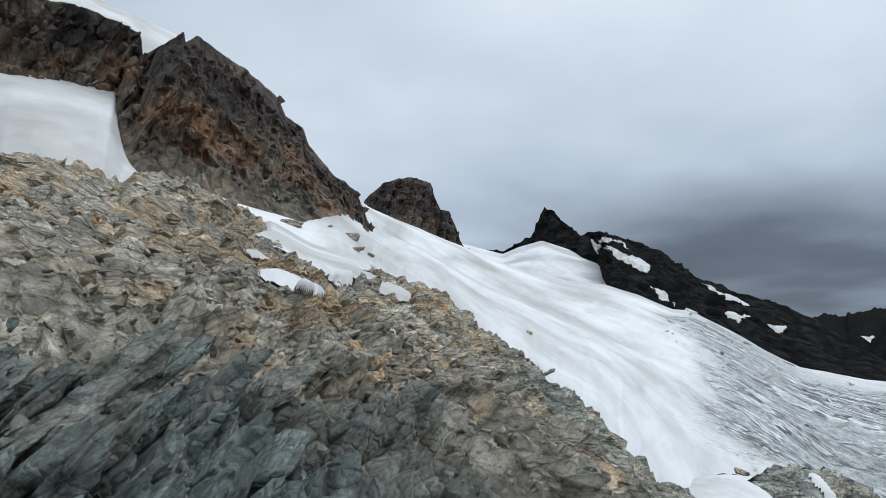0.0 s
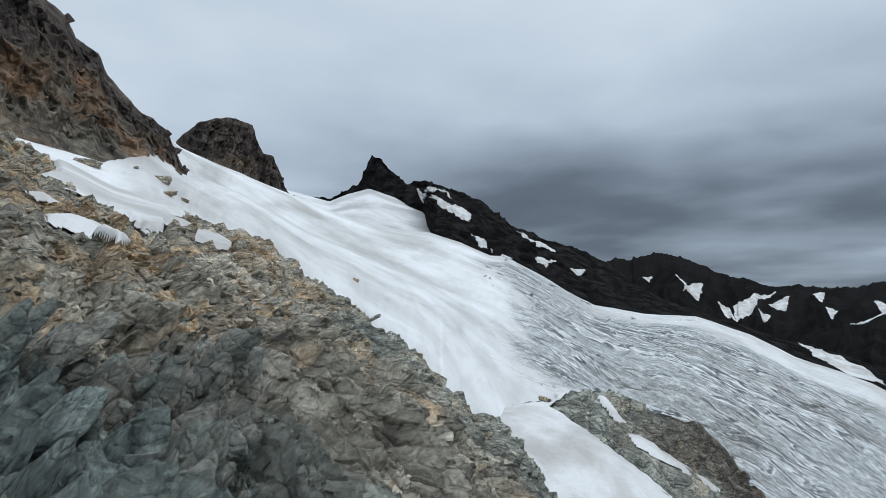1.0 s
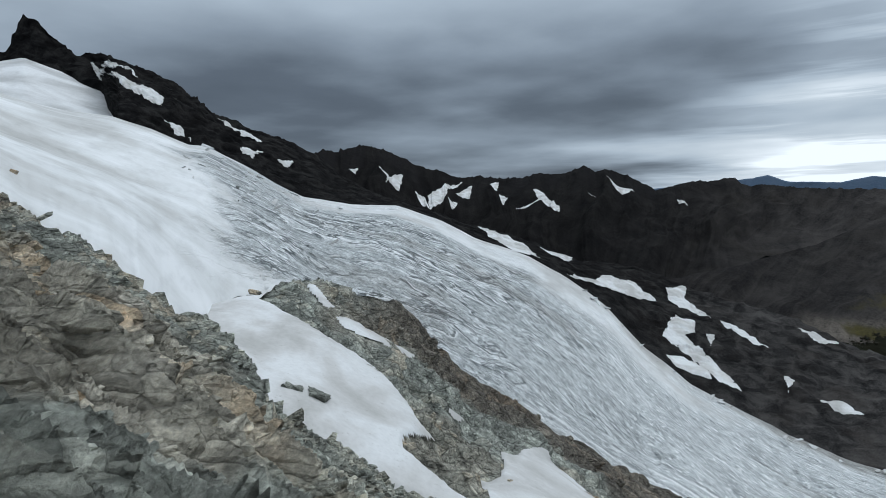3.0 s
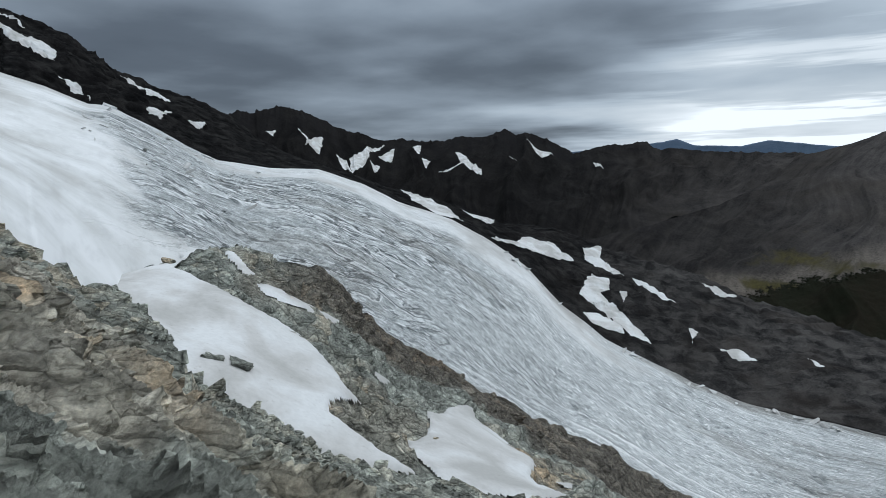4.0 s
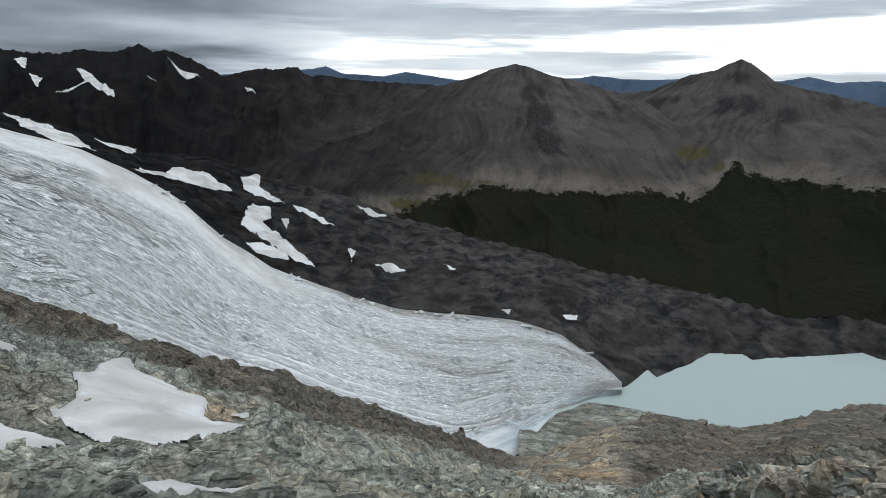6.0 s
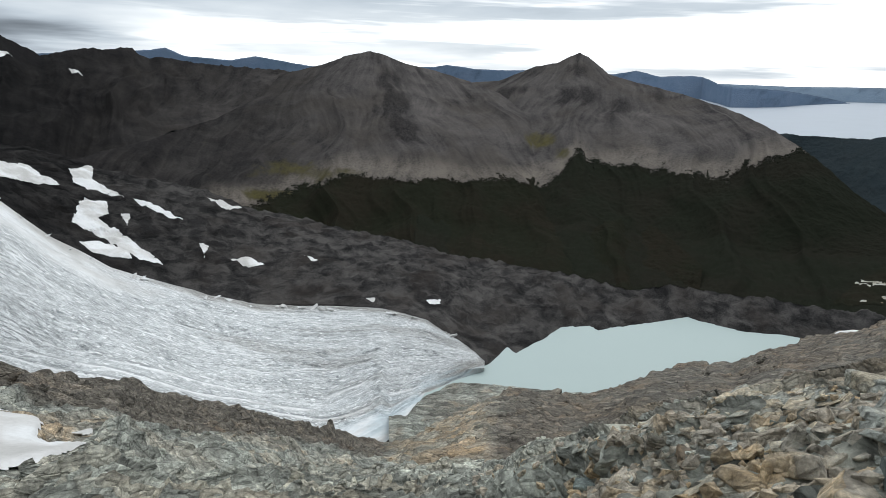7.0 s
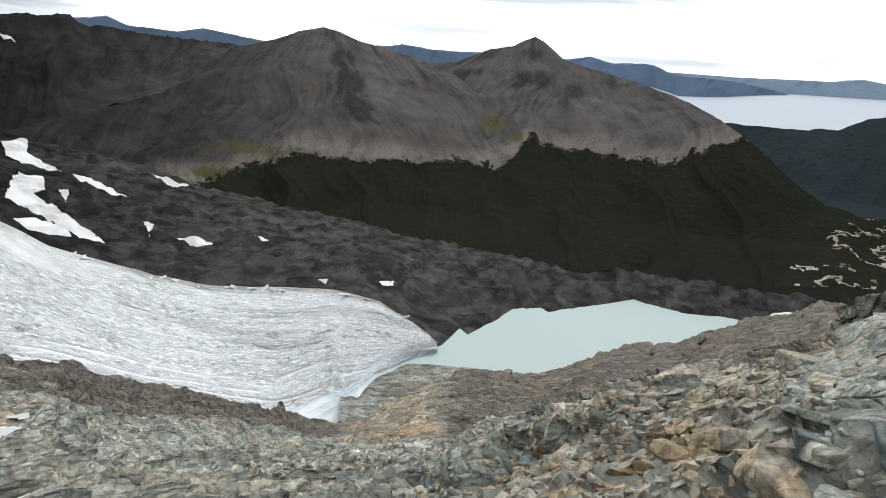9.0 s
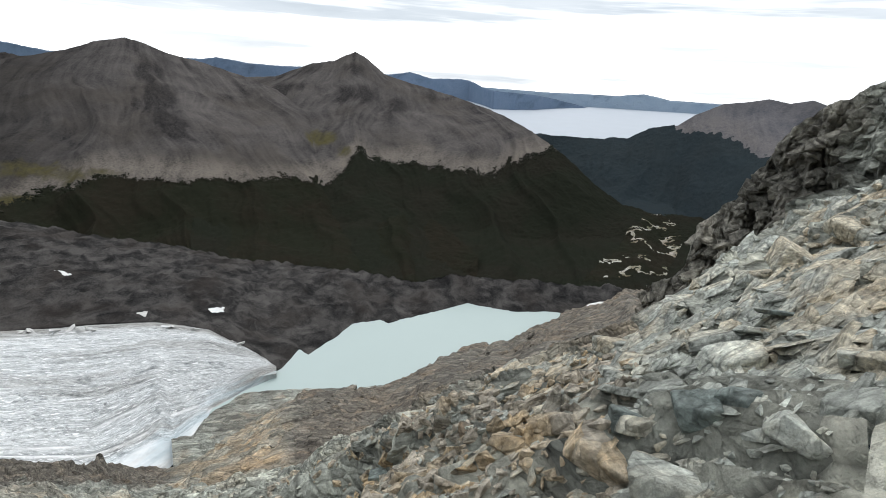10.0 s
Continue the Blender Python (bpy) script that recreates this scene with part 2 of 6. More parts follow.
def ice_material(name):
    """Snow above, bare grey ice with dirt bands and crevasses below; the attribute ice tells them apart.
    fu and fv run along and across the flow, in metres."""
    s = Shade(name)
    along, across = s.attr("fu"), s.attr("fv")

    def flow(su, sv):
        n = s.nt.nodes.new("ShaderNodeCombineXYZ")
        s.put(n.inputs[0], s.math("MULTIPLY", along, su))
        s.put(n.inputs[1], s.math("MULTIPLY", across, sv))
        return n.outputs[0]

    ice = s.attr("ice")
    across = s.math("ADD", across, s.math("MULTIPLY_ADD", s.noise(0.018, 3, 0.5), 12.0, -6.0))
    a = s.noise(1.0, 8, 0.62, flow(0.014, 0.05), 0.15)
    b = s.noise(1.0, 9, 0.72, flow(0.075, 0.25), 0.15)
    c = s.noise(0.9, 5, 0.7)
    d = s.noise(0.02, 6, 0.58, None, 0.3)
    f = s.noise(1.0, 8, 0.76, flow(0.30, 0.62), 0.15)
    # smooth old snow: broad dusty fields between clean ones, drawn out down the slope
    dust = s.math("ADD", s.math("MULTIPLY", d, 0.5), s.math("MULTIPLY", s.noise(1.0, 5, 0.55, flow(0.014, 0.011), 0.6), 0.5))
    snowc = s.ramp(dust, (0.37, (0.40, 0.395, 0.38)), (0.47, (0.56, 0.56, 0.55)), (0.53, (0.68, 0.69, 0.69)), (0.60, (0.80, 0.81, 0.82)))
    snowc = s.mix(0.5, snowc, s.ramp(s.noise(1.0, 6, 0.6, flow(0.10, 0.14), 0.2), (0.30, 0.72), (0.5, 1.0)), "MULTIPLY")
    icec = s.ramp(s.math("ADD", s.math("MULTIPLY", a, 0.26), s.math("ADD", s.math("MULTIPLY", b, 0.34), s.math("MULTIPLY", f, 0.40))), (0.39, (0.25, 0.265, 0.272)), (0.455, (0.46, 0.48, 0.487)), (0.51, (0.62, 0.645, 0.652)), (0.585, (0.80, 0.82, 0.826)))

    def contour(n, half):
        return s.ramp(n, (0.5 - half, 0.0), (0.5, 1.0), (0.5 + half, 0.0))

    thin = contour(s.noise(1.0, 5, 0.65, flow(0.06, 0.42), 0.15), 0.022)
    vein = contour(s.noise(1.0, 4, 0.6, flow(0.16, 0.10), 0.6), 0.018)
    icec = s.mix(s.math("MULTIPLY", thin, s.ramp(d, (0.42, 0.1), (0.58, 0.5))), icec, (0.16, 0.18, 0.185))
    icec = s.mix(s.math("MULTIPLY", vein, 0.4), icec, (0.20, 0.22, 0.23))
    # short dark flecks and clean white ones, in colour only
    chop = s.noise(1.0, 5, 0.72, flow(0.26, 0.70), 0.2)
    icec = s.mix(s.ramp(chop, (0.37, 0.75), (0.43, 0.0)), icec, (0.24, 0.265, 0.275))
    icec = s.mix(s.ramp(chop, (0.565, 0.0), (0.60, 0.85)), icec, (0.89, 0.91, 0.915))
    white = contour(s.noise(1.0, 1.5, 0.35, flow(0.004, 0.085), 0.1), 0.011)
    icec = s.mix(s.math("MULTIPLY", white, s.ramp(s.noise(1.0, 3, 0.5, flow(0.02, 0.09)), (0.48, 0.0), (0.53, 1.0))), icec, (0.92, 0.94, 0.95))
    icec = s.mix(s.math("MULTIPLY", s.attr("seam"), 0.6), icec, (0.20, 0.22, 0.23))
    icec = s.mix(s.attr("band"), icec, (0.95, 0.96, 0.965))
    fleck = s.ramp(s.noise(1.0, 1.5, 0.5, flow(0.22, 0.45), 0.2), (0.625, 0.0), (0.64, 1.0))
    icec = s.mix(s.math("MULTIPLY", fleck, 0.95), icec, (0.92, 0.935, 0.94))
    # the broken fall: cracks drawn in colour and bump, dark with clean white lips
    fall = s.attr("fall")
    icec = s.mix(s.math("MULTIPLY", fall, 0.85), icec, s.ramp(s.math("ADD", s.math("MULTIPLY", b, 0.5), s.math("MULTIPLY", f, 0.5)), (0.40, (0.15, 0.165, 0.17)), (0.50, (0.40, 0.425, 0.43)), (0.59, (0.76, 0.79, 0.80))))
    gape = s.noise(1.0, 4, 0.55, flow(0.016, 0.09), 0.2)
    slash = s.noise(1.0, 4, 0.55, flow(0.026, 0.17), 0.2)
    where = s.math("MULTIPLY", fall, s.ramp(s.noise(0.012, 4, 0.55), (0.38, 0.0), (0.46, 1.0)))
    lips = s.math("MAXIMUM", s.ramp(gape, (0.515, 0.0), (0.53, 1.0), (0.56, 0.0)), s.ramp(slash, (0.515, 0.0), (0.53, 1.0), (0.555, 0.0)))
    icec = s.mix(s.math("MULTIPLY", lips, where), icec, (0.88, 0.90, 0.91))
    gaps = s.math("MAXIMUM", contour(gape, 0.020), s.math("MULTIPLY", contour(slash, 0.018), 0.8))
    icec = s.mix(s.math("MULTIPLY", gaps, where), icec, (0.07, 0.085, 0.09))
    share = s.ramp(s.math("ADD", ice, s.math("MULTIPLY_ADD", s.math("ADD", s.math("MULTIPLY", a, 0.5), s.math("MULTIPLY", d, 0.5)), 2.2, -1.1)), (0.25, 0.0), (0.75, 1.0))
    col = s.mix(share, snowc, icec)
    col = s.mix(s.math("MULTIPLY", s.attr("dirt"), s.ramp(b, (0.35, 0.95), (0.6, 0.5))), col, (0.19, 0.175, 0.15))
    # the sunken cracks get a darker colour as well
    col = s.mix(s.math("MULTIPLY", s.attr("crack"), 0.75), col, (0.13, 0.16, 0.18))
    col = s.mix(s.math("MULTIPLY", s.attr("blue"), s.ramp(a, (0.45, 0.0), (0.6, 0.5))), col, (0.36, 0.50, 0.57))
    s.bump((s.math("MULTIPLY", gaps, where), -2.0, 0.8), (s.math("MULTIPLY", b, share), 1.6, 0.8), (s.math("MULTIPLY", thin, share), -0.7, 0.7), (s.math("MULTIPLY", fleck, share), 0.4, 0.6), (s.math("MULTIPLY", f, s.math("MULTIPLY_ADD", share, 0.85, 0.15)), 0.9, 0.8), (c, 0.10, 0.5))
    return s.done(col, 0.55, 0.3)


def water_material(name, color, rough, ripple, height):
    s = Shade(name)
    n = s.noise(ripple, 5, 0.6, s.stretch((1.0, 2.2, 1.0), (0, 0, 20)))
    s.bump((n, height, 0.25))
    col = s.mix(s.noise(0.01, 4, 0.5), tuple(v * 0.93 for v in color), color)
    return s.done(col, rough, 0.2)


GREY_GREEN = (0.38, 0.395, 0.345)
TAN_ROCK = rock_material("tan_schist", (0.624, 0.587, 0.492), (0.435, 0.406, 0.331), (0.152, 0.14, 0.113), (0.397, 0.26, 0.128), (0.236, 0.248, 0.208), 1.6, 0.72, (25, 10, 40), GREY_GREEN, (1.0, 0.45, 2.2), 1.0, 0.7)
NEAR_ROCK = rock_material("grey_green_schist", (0.374, 0.348, 0.293), (0.246, 0.223, 0.183), (0.085, 0.0765, 0.068), (0.264, 0.157, 0.0765), (0.157, 0.17, 0.145), 0.45, 0.75, (25, 10, 40), (0.163, 0.192, 0.18), (1.0, 0.35, 1.6), 0.6, 0.5, 0.25)
PALE_ROCK = rock_material("pale_schist", (0.574, 0.522, 0.435), (0.426, 0.383, 0.309), (0.157, 0.144, 0.117), (0.409, 0.309, 0.183), (0.331, 0.348, 0.309), 0.55, 0.75, (15, 25, -30), (0.413, 0.435, 0.392), (1.6, 0.55, 1.0), 0.7, 0.55, 0.45)
RIB_ROCK = rock_material("grey_rib_rock", (0.46, 0.445, 0.375), (0.30, 0.288, 0.24), (0.10, 0.096, 0.082), (0.38, 0.25, 0.125), (0.235, 0.243, 0.205), 3.6, 0.4, (20, 0, 30), (0.32, 0.335, 0.295), (1.0, 0.4, 1.6), 0.9, 0.75)
CLIFF_ROCK = rock_material("brown_cliff_rock", (0.25, 0.225, 0.175), (0.115, 0.10, 0.078), (0.036, 0.033, 0.031), (0.19, 0.105, 0.055), (0.11, 0.11, 0.09), 8.0, 0.75, (0, 15, 0), (0.06, 0.06, 0.066), (1.2, 1.2, 0.4), 0.7, 0.6)
# Near-black triples: these rocks darkened for cloud shade.
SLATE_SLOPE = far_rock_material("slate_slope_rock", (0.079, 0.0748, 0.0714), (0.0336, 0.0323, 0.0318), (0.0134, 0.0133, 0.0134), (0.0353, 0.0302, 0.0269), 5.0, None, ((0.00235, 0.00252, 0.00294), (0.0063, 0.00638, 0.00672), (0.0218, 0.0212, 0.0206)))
# The same beech woods with shade and haze put into the colour.
SHADED_WOOD = ((0.0105, 0.0125, 0.0088), (0.0158, 0.0178, 0.0120), (0.0200, 0.0175, 0.0132))
WOOD = ((0.0110, 0.0125, 0.0082), (0.0168, 0.0182, 0.0116), (0.0228, 0.0180, 0.0130))
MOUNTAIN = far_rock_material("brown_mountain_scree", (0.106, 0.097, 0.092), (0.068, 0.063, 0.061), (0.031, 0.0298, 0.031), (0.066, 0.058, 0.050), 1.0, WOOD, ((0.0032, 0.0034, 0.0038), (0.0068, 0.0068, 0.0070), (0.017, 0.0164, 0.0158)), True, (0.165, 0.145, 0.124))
# as above, with the shaded copy of the woods
POINTED = far_rock_material("brown_pointed_mountain_scree", (0.106, 0.097, 0.092), (0.068, 0.063, 0.061), (0.031, 0.0298, 0.031), (0.066, 0.058, 0.050), 1.0, SHADED_WOOD, ((0.0032, 0.0034, 0.0038), (0.0068, 0.0068, 0.0070), (0.017, 0.0164, 0.0158)), True, (0.165, 0.145, 0.124))
# Aerial haze over the range and coast is painted in as blue base colour.
BLUE_HAZE = far_rock_material("haze_blue_far_mountain", (0.17, 0.225, 0.31), (0.15, 0.205, 0.29), (0.13, 0.185, 0.265), (0.15, 0.21, 0.285), 0.6)
FAR_COAST = far_rock_material("haze_blue_far_coast", (0.30, 0.37, 0.45), (0.27, 0.345, 0.43), (0.24, 0.315, 0.40), (0.27, 0.34, 0.42), 0.4)
# Rock and wood beyond the river, with haze tinted into both.
HAZE_HILL = far_rock_material("haze_blue_valley_hill", (0.145, 0.138, 0.142), (0.10, 0.098, 0.106), (0.062, 0.066, 0.078), (0.10, 0.098, 0.10), 0.8, ((0.020, 0.028, 0.033), (0.026, 0.035, 0.039), (0.029, 0.036, 0.038)), None, True, (0.15, 0.138, 0.135))
GRAVEL = far_rock_material("river_gravel", (0.44, 0.43, 0.40), (0.20, 0.19, 0.14), (0.05, 0.052, 0.028), (0.13, 0.07, 0.045), 3.0, WOOD)
BEECH = beech_material("beech_crowns", (0.0150, 0.0172, 0.0112), (0.0215, 0.0238, 0.0145), (0.0275, 0.0222, 0.0158))
# Crowns darkened for shade like the woods round the pointed mountain.
SHADED_BEECH = beech_material("shaded_beech_crowns", (0.0132, 0.0156, 0.0106), (0.0190, 0.0215, 0.0138), (0.0230, 0.0198, 0.0148))
SNOW = snow_material("old_snow")
FIRN = snow_material("clean_firn", ((0.46, 0.465, 0.465), (0.60, 0.605, 0.61), (0.74, 0.75, 0.76)), 0.015)
ICE = ice_material("glacier_ice")
LAKE = water_material("milky_meltwater", (0.36, 0.435, 0.425), 0.45, 0.4, 0.05)
SEA = water_material("distant_water", (0.36, 0.40, 0.45), 0.55, 0.02, 0.5)

# ---- the lie of the land, fitted to the camera's view: bearing in degrees from +y towards +x, assumed distance and height in metres from the eye ----
B_EDGE_WEST = [
    (-39.3, 125.0, 29.7), (-37.5, 120.0, 32.3), (-35.7, 119.2, 33.3), (-32.6, 117.8, 32.2), (-28.9, 116.2, 30.5), (-28.0, 115.8, 32.8), (-23.9, 114.0,
    32.4), (-16.2, 110.7, 25.7), (-12.0, 108.8, 21.5), (-7.7, 106.9, 19.1), (-3.3, 105.0, 15.8), (-0.1, 103.0, 13.5), (4.8, 99.9, 6.5), (7.5, 98.3,
    3.7), (9.0, 97.3, 0.9), (12.8, 95.0, -3.8), (16.2, 85.0, -9.1), (16.4, 84.8, -8.7), (18.1, 83.0, -11.4), (18.2, 82.9, -12.0), (20.5, 80.4, -12.0),
    (22.9, 77.7, -14.5), (24.9, 75.6, -17.0)]
B_EDGE_EAST = [
    (25.4, 75.0, -21.4), (26.8, 75.0, -23.2), (31.5, 75.0, -28.5), (38.0, 75.0, -34.6), (42.0, 73.9, -36.9), (48.0, 72.3, -38.1), (56.6, 70.0, -41.0),
    (57.0, 72.0, -40.5), (61.9, 70.2, -39.3), (69.5, 67.3, -44.6), (83.6, 62.0, -44.2), (104.2, 60.0, -40.4), (105.6, 55.0, -35.8), (112.6, 48.9,
    -29.5), (117.2, 45.0, -24.4), (122.8, 42.4, -20.4), (128.0, 40.0, -16.4), (133.1, 35.7, -13.0), (136.8, 32.4, -10.6), (139.7, 30.0, -7.9), (142.7,
    28.2, -5.7), (146.5, 26.0, -3.1), (150.9, 24.0, -2.0), (155.0, 22.0, -1.3)]
B_EDGE = B_EDGE_WEST + B_EDGE_EAST
D_EDGE = [
    (-37.6, 140.0, 6.5), (-19.1, 150.0, 5.5), (1.4, 160.0, -5.7), (16.3, 170.0, -26.4), (25.0, 190.0, -22.0), (29.2, 200.0, -20.0), (32.3, 205.1,
    -20.9), (36.0, 211.1, -28.1), (38.4, 215.0, -31.8), (41.2, 220.0, -43.5), (44.5, 226.1, -57.7), (48.6, 233.4, -72.3), (55.1, 245.1, -91.1), (60.0,
    254.0, -108.0), (65.6, 264.0, -122.8), (71.1, 273.9, -142.7), (74.5, 280.0, -153.7), (80.3, 300.6, -178.9), (86.1, 321.1, -205.7), (88.6, 330.0,
    -214.2), (90.8, 335.0, -215.4), (95.6, 335.0, -202.7), (99.9, 365.0, -203.8), (103.8, 400.2, -215.0), (110.1, 404.1, -215.0), (114.7, 449.9,
    -215.0), (122.5, 508.9, -215.0), (125.6, 566.1, -215.0), (129.7, 505.0, -171.7), (133.2, 480.0, -146.8), (142.2, 400.0, -113.6), (153.8, 300.0,
    -70.7)]
E_BASE = [
    (-41.3, 178.0, 67.7), (-36.3, 178.0, 70.8), (-30.4, 178.0, 72.6), (-27.7, 182.0, 55.1), (-23.5, 182.0, 53.5), (-18.5, 188.0, 52.3), (-13.4, 196.0,
    53.3), (-10.2, 210.0, 59.7), (-7.1, 230.0, 54.5), (-2.4, 300.0, 63.2), (4.2, 330.0, 49.0), (11.6, 330.0, 31.7), (21.2, 330.0, 10.0), (32.3, 320.0,
    -38.5), (37.5, 316.6, -50.6), (47.9, 310.0, -86.5), (60.5, 360.0, -140.2), (71.6, 375.0, -182.1), (83.1, 370.0, -209.5), (88.7, 360.0, -211.2),
    (89.7, 372.0, -215.7), (93.2, 402.0, -212.1), (96.1, 415.0, -210.4), (99.9, 424.0, -209.7)]
BUTT_BASE = [
    (-41.3, 178.0, 68.1), (-38.4, 178.0, 67.4), (-36.2, 177.4, 67.2), (-34.7, 177.1, 69.5), (-32.7, 176.6, 69.2), (-30.4, 176.0, 71.5), (-29.7, 152.0,
    55.5), (-28.1, 133.0, 39.2), (-23.4, 133.0, 37.9), (-18.5, 137.0, 36.7), (-13.3, 142.0, 37.2), (-10.2, 165.0, 47.4), (-7.1, 195.0, 44.9)]
E_FAR_WEST = [
    (-42.9, 330.0, 184.7), (-34.8, 330.0, 182.0), (-32.1, 330.0, 177.7), (-28.8, 330.0, 174.8), (-25.3, 330.0, 169.5), (-7.4, 480.0, 123.8), (-2.5,
    522.4, 121.8), (1.9, 560.0, 115.5), (6.3, 587.1, 104.3), (11.6, 620.0, 96.0), (15.1, 631.5, 94.5), (18.1, 640.9, 84.4), (20.9, 650.0, 71.3),
    (22.3, 650.0, 70.9), (25.2, 650.0, 51.6), (27.8, 650.0, 33.1), (30.3, 650.0, 17.2)]
E_FAR_EAST = [
    (34.6, 650.0, 9.1), (38.8, 642.3, 6.3), (43.0, 634.7, -11.1), (46.1, 629.1, -29.4), (51.1, 620.0, -49.6), (54.6, 602.8, -69.5), (57.8, 586.3,
    -92.4), (61.1, 570.0, -126.9), (65.2, 550.0, -154.2), (69.0, 537.5, -168.3), (72.9, 524.7, -181.1), (77.3, 510.0, -188.4), (82.8, 494.8, -186.1),
    (88.1, 480.0, -184.4), (93.3, 465.5, -190.5), (97.4, 454.0, -207.1), (99.4, 448.2, -215.0)]
E_FAR = E_FAR_WEST + E_FAR_EAST
U_FAR = [
    (-10.1, 1000, 250), (2.5, 1000, 210), (5.7, 1000, 197), (7.3, 1000, 210), (9.4, 1000, 221), (14.1, 980, 189), (17.1, 950, 170), (25.8, 900, 89)]
F_FAR_WEST = [
    (4.1, 1080, 221), (5.7, 1072, 218), (6.5, 1069, 233), (8.4, 1060, 242), (8.7, 1058, 264), (9.1, 1055, 282), (9.5, 1052, 295), (10.6, 1045, 279),
    (11.8, 1037, 261), (13.1, 1028, 239), (14.1, 1021, 246), (17.2, 1000, 224), (19.8, 990, 202), (22.8, 978, 159), (26.3, 964, 133), (27.2, 961,
    127), (30.0, 950, 105), (31.5, 950, 92), (31.6, 950, 91), (33.5, 941, 59)]
F_FAR_EAST = [
    (37.8, 921, 20), (42.4, 900, -9), (48.4, 877, -35), (55.6, 850, -73), (60.4, 831, -79), (65.6, 809, -108), (72.8, 780, -131), (78.1, 760, -162),
    (78.2, 759, -159), (86.7, 725, -179), (97.6, 680, -198), (108.6, 620, -195), (112.9, 622, -202), (116.4, 624, -193), (119.9, 625, -197), (124.5,
    628, -195), (129.2, 630, -196), (132.0, 637, -193), (133.2, 640, -198), (142.3, 620, -187), (154.3, 600, -169)]
F_FAR = F_FAR_WEST + F_FAR_EAST
H_CREST_WEST = [
    (25.8, 1900, 219), (31.6, 1900, 183), (31.9, 1900, 190), (32.2, 1907, 196), (33.7, 1942, 192), (33.8, 1945, 201), (35.7, 1990, 217), (36.3, 2004,
    216), (36.8, 2016, 217), (38.2, 2048, 202), (39.5, 2080, 181), (40.9, 2112, 155), (42.7, 2157, 140), (44.2, 2191, 122), (45.7, 2226, 115), (47.2,
    2261, 120), (48.7, 2297, 111)]
H_CREST_EAST = [
    (50.2, 2333, 113), (52.3, 2383, 128), (54.6, 2438, 128), (56.2, 2475, 161), (57.2, 2499, 135), (58.0, 2518, 144), (60.0, 2567, 117), (62.3, 2621,
    56), (64.6, 2676, 82), (67.2, 2736, 89), (68.7, 2772, 95), (69.1, 2782, 75), (69.9, 2800, 56), (70.7, 2700, 63), (73.2, 2731, 45), (77.5, 2784,
    34), (81.7, 2835, 16), (87.0, 2900, -76)]
H_CREST = H_CREST_WEST + H_CREST_EAST
M_CREST = [
    (63.5, 1600, -191), (69.3, 1800, -170), (74.6, 2100, -135), (78.7, 2300, -69), (80.3, 2500, 9), (81.7, 2500, 19), (84.1, 2500, 48), (85.9, 2500,
    77), (88.1, 2500, 98), (89.6, 2500, 81), (91.1, 2500, 55), (93.9, 2500, 30), (96.7, 2500, -6), (99.8, 2297, -50), (102.4, 2124, -118), (104.6,
    1978, -214), (105.8, 1900, -290), (107.4, 1830, -298), (110.6, 1680, -312), (116.1, 1340, -323), (119.0, 1200, -338)]
M_FOOT = [(60, 1330, -318), (104, 1330, -318), (108, 1290, -325), (112, 1220, -332), (119, 1060, -345)]
# where the woods give way to scree: bearing, and rise in degrees over the eye
M_TREES = [
    (60, -12.5), (76.0, -11.4), (78.4, -10.9), (80.3, -10.5), (82.3, -9.9), (84.3, -8.9), (86.3, -8.5), (87.3, -8.6), (89.3, -8.8), (91.9, -9.1), (94.6,
    -9.4), (97.8, -9.4), (102.0, -9.3), (104.1, -9.05), (105.7, -8.2), (119, -8)]
N_TREES = [
    (92, -9.5), (104.6, -9.2), (105.8, -8.0), (106.8, -6.4), (107.4, -6.4), (108.2, -7.2), (110.3, -7.45), (112.8, -7.4), (115.3, -7.8), (117.8, -7.7), (119.7, -8.0), (120.5, -7.1),
    (122.2, -6.1), (123.9, -5.7), (125.5, -5.3), (127.0, -4.5), (141, -3)]
H_TREES = [(25, -12.0), (62, -11.8), (72, -11.2), (87, -10.5)]
R_TREES = [(124, -2.2), (130, -2.9), (134.0, -2.3), (136.5, -2.6), (139.0, -2.9), (142, -4.0), (156, -4.5)]
N_CREST = [
    (92.1, 2700, -161), (96.7, 2700, -15), (99.7, 2666, -3), (102.7, 2632, 53), (104.7, 2610, 70), (105.6, 2599, 92), (106.6, 2589, 109), (107.4,
    2580, 92), (109.2, 2560, 29), (111.6, 2532, -0), (114.5, 2500, -29), (119.2, 2250, -79), (122.9, 1950, -124), (125.6, 1750, -163), (128.9, 1680,
    -233), (131.6, 1700, -285), (134.2, 1760, -311), (136.6, 1740, -305), (141.2, 1650, -297), (145.5, 1500, -277)]
R_CREST = [
    (123.9, 2300, -154), (124.9, 2250, -153), (125.9, 2241, -152), (127.5, 2226, -153), (129.4, 2207, -151), (130.1, 2200, -142), (131.4, 2189, -143),
    (133.1, 2172, -102), (135.4, 2150, -84), (136.6, 2150, -50), (138.7, 2150, -8), (140.8, 2150, 4), (142.0, 2150, 13), (143.6, 2150, 4), (145.1,
    2150, 17), (146.3, 2150, 4), (149.6, 2150, 8), (154.3, 2150, -9)]
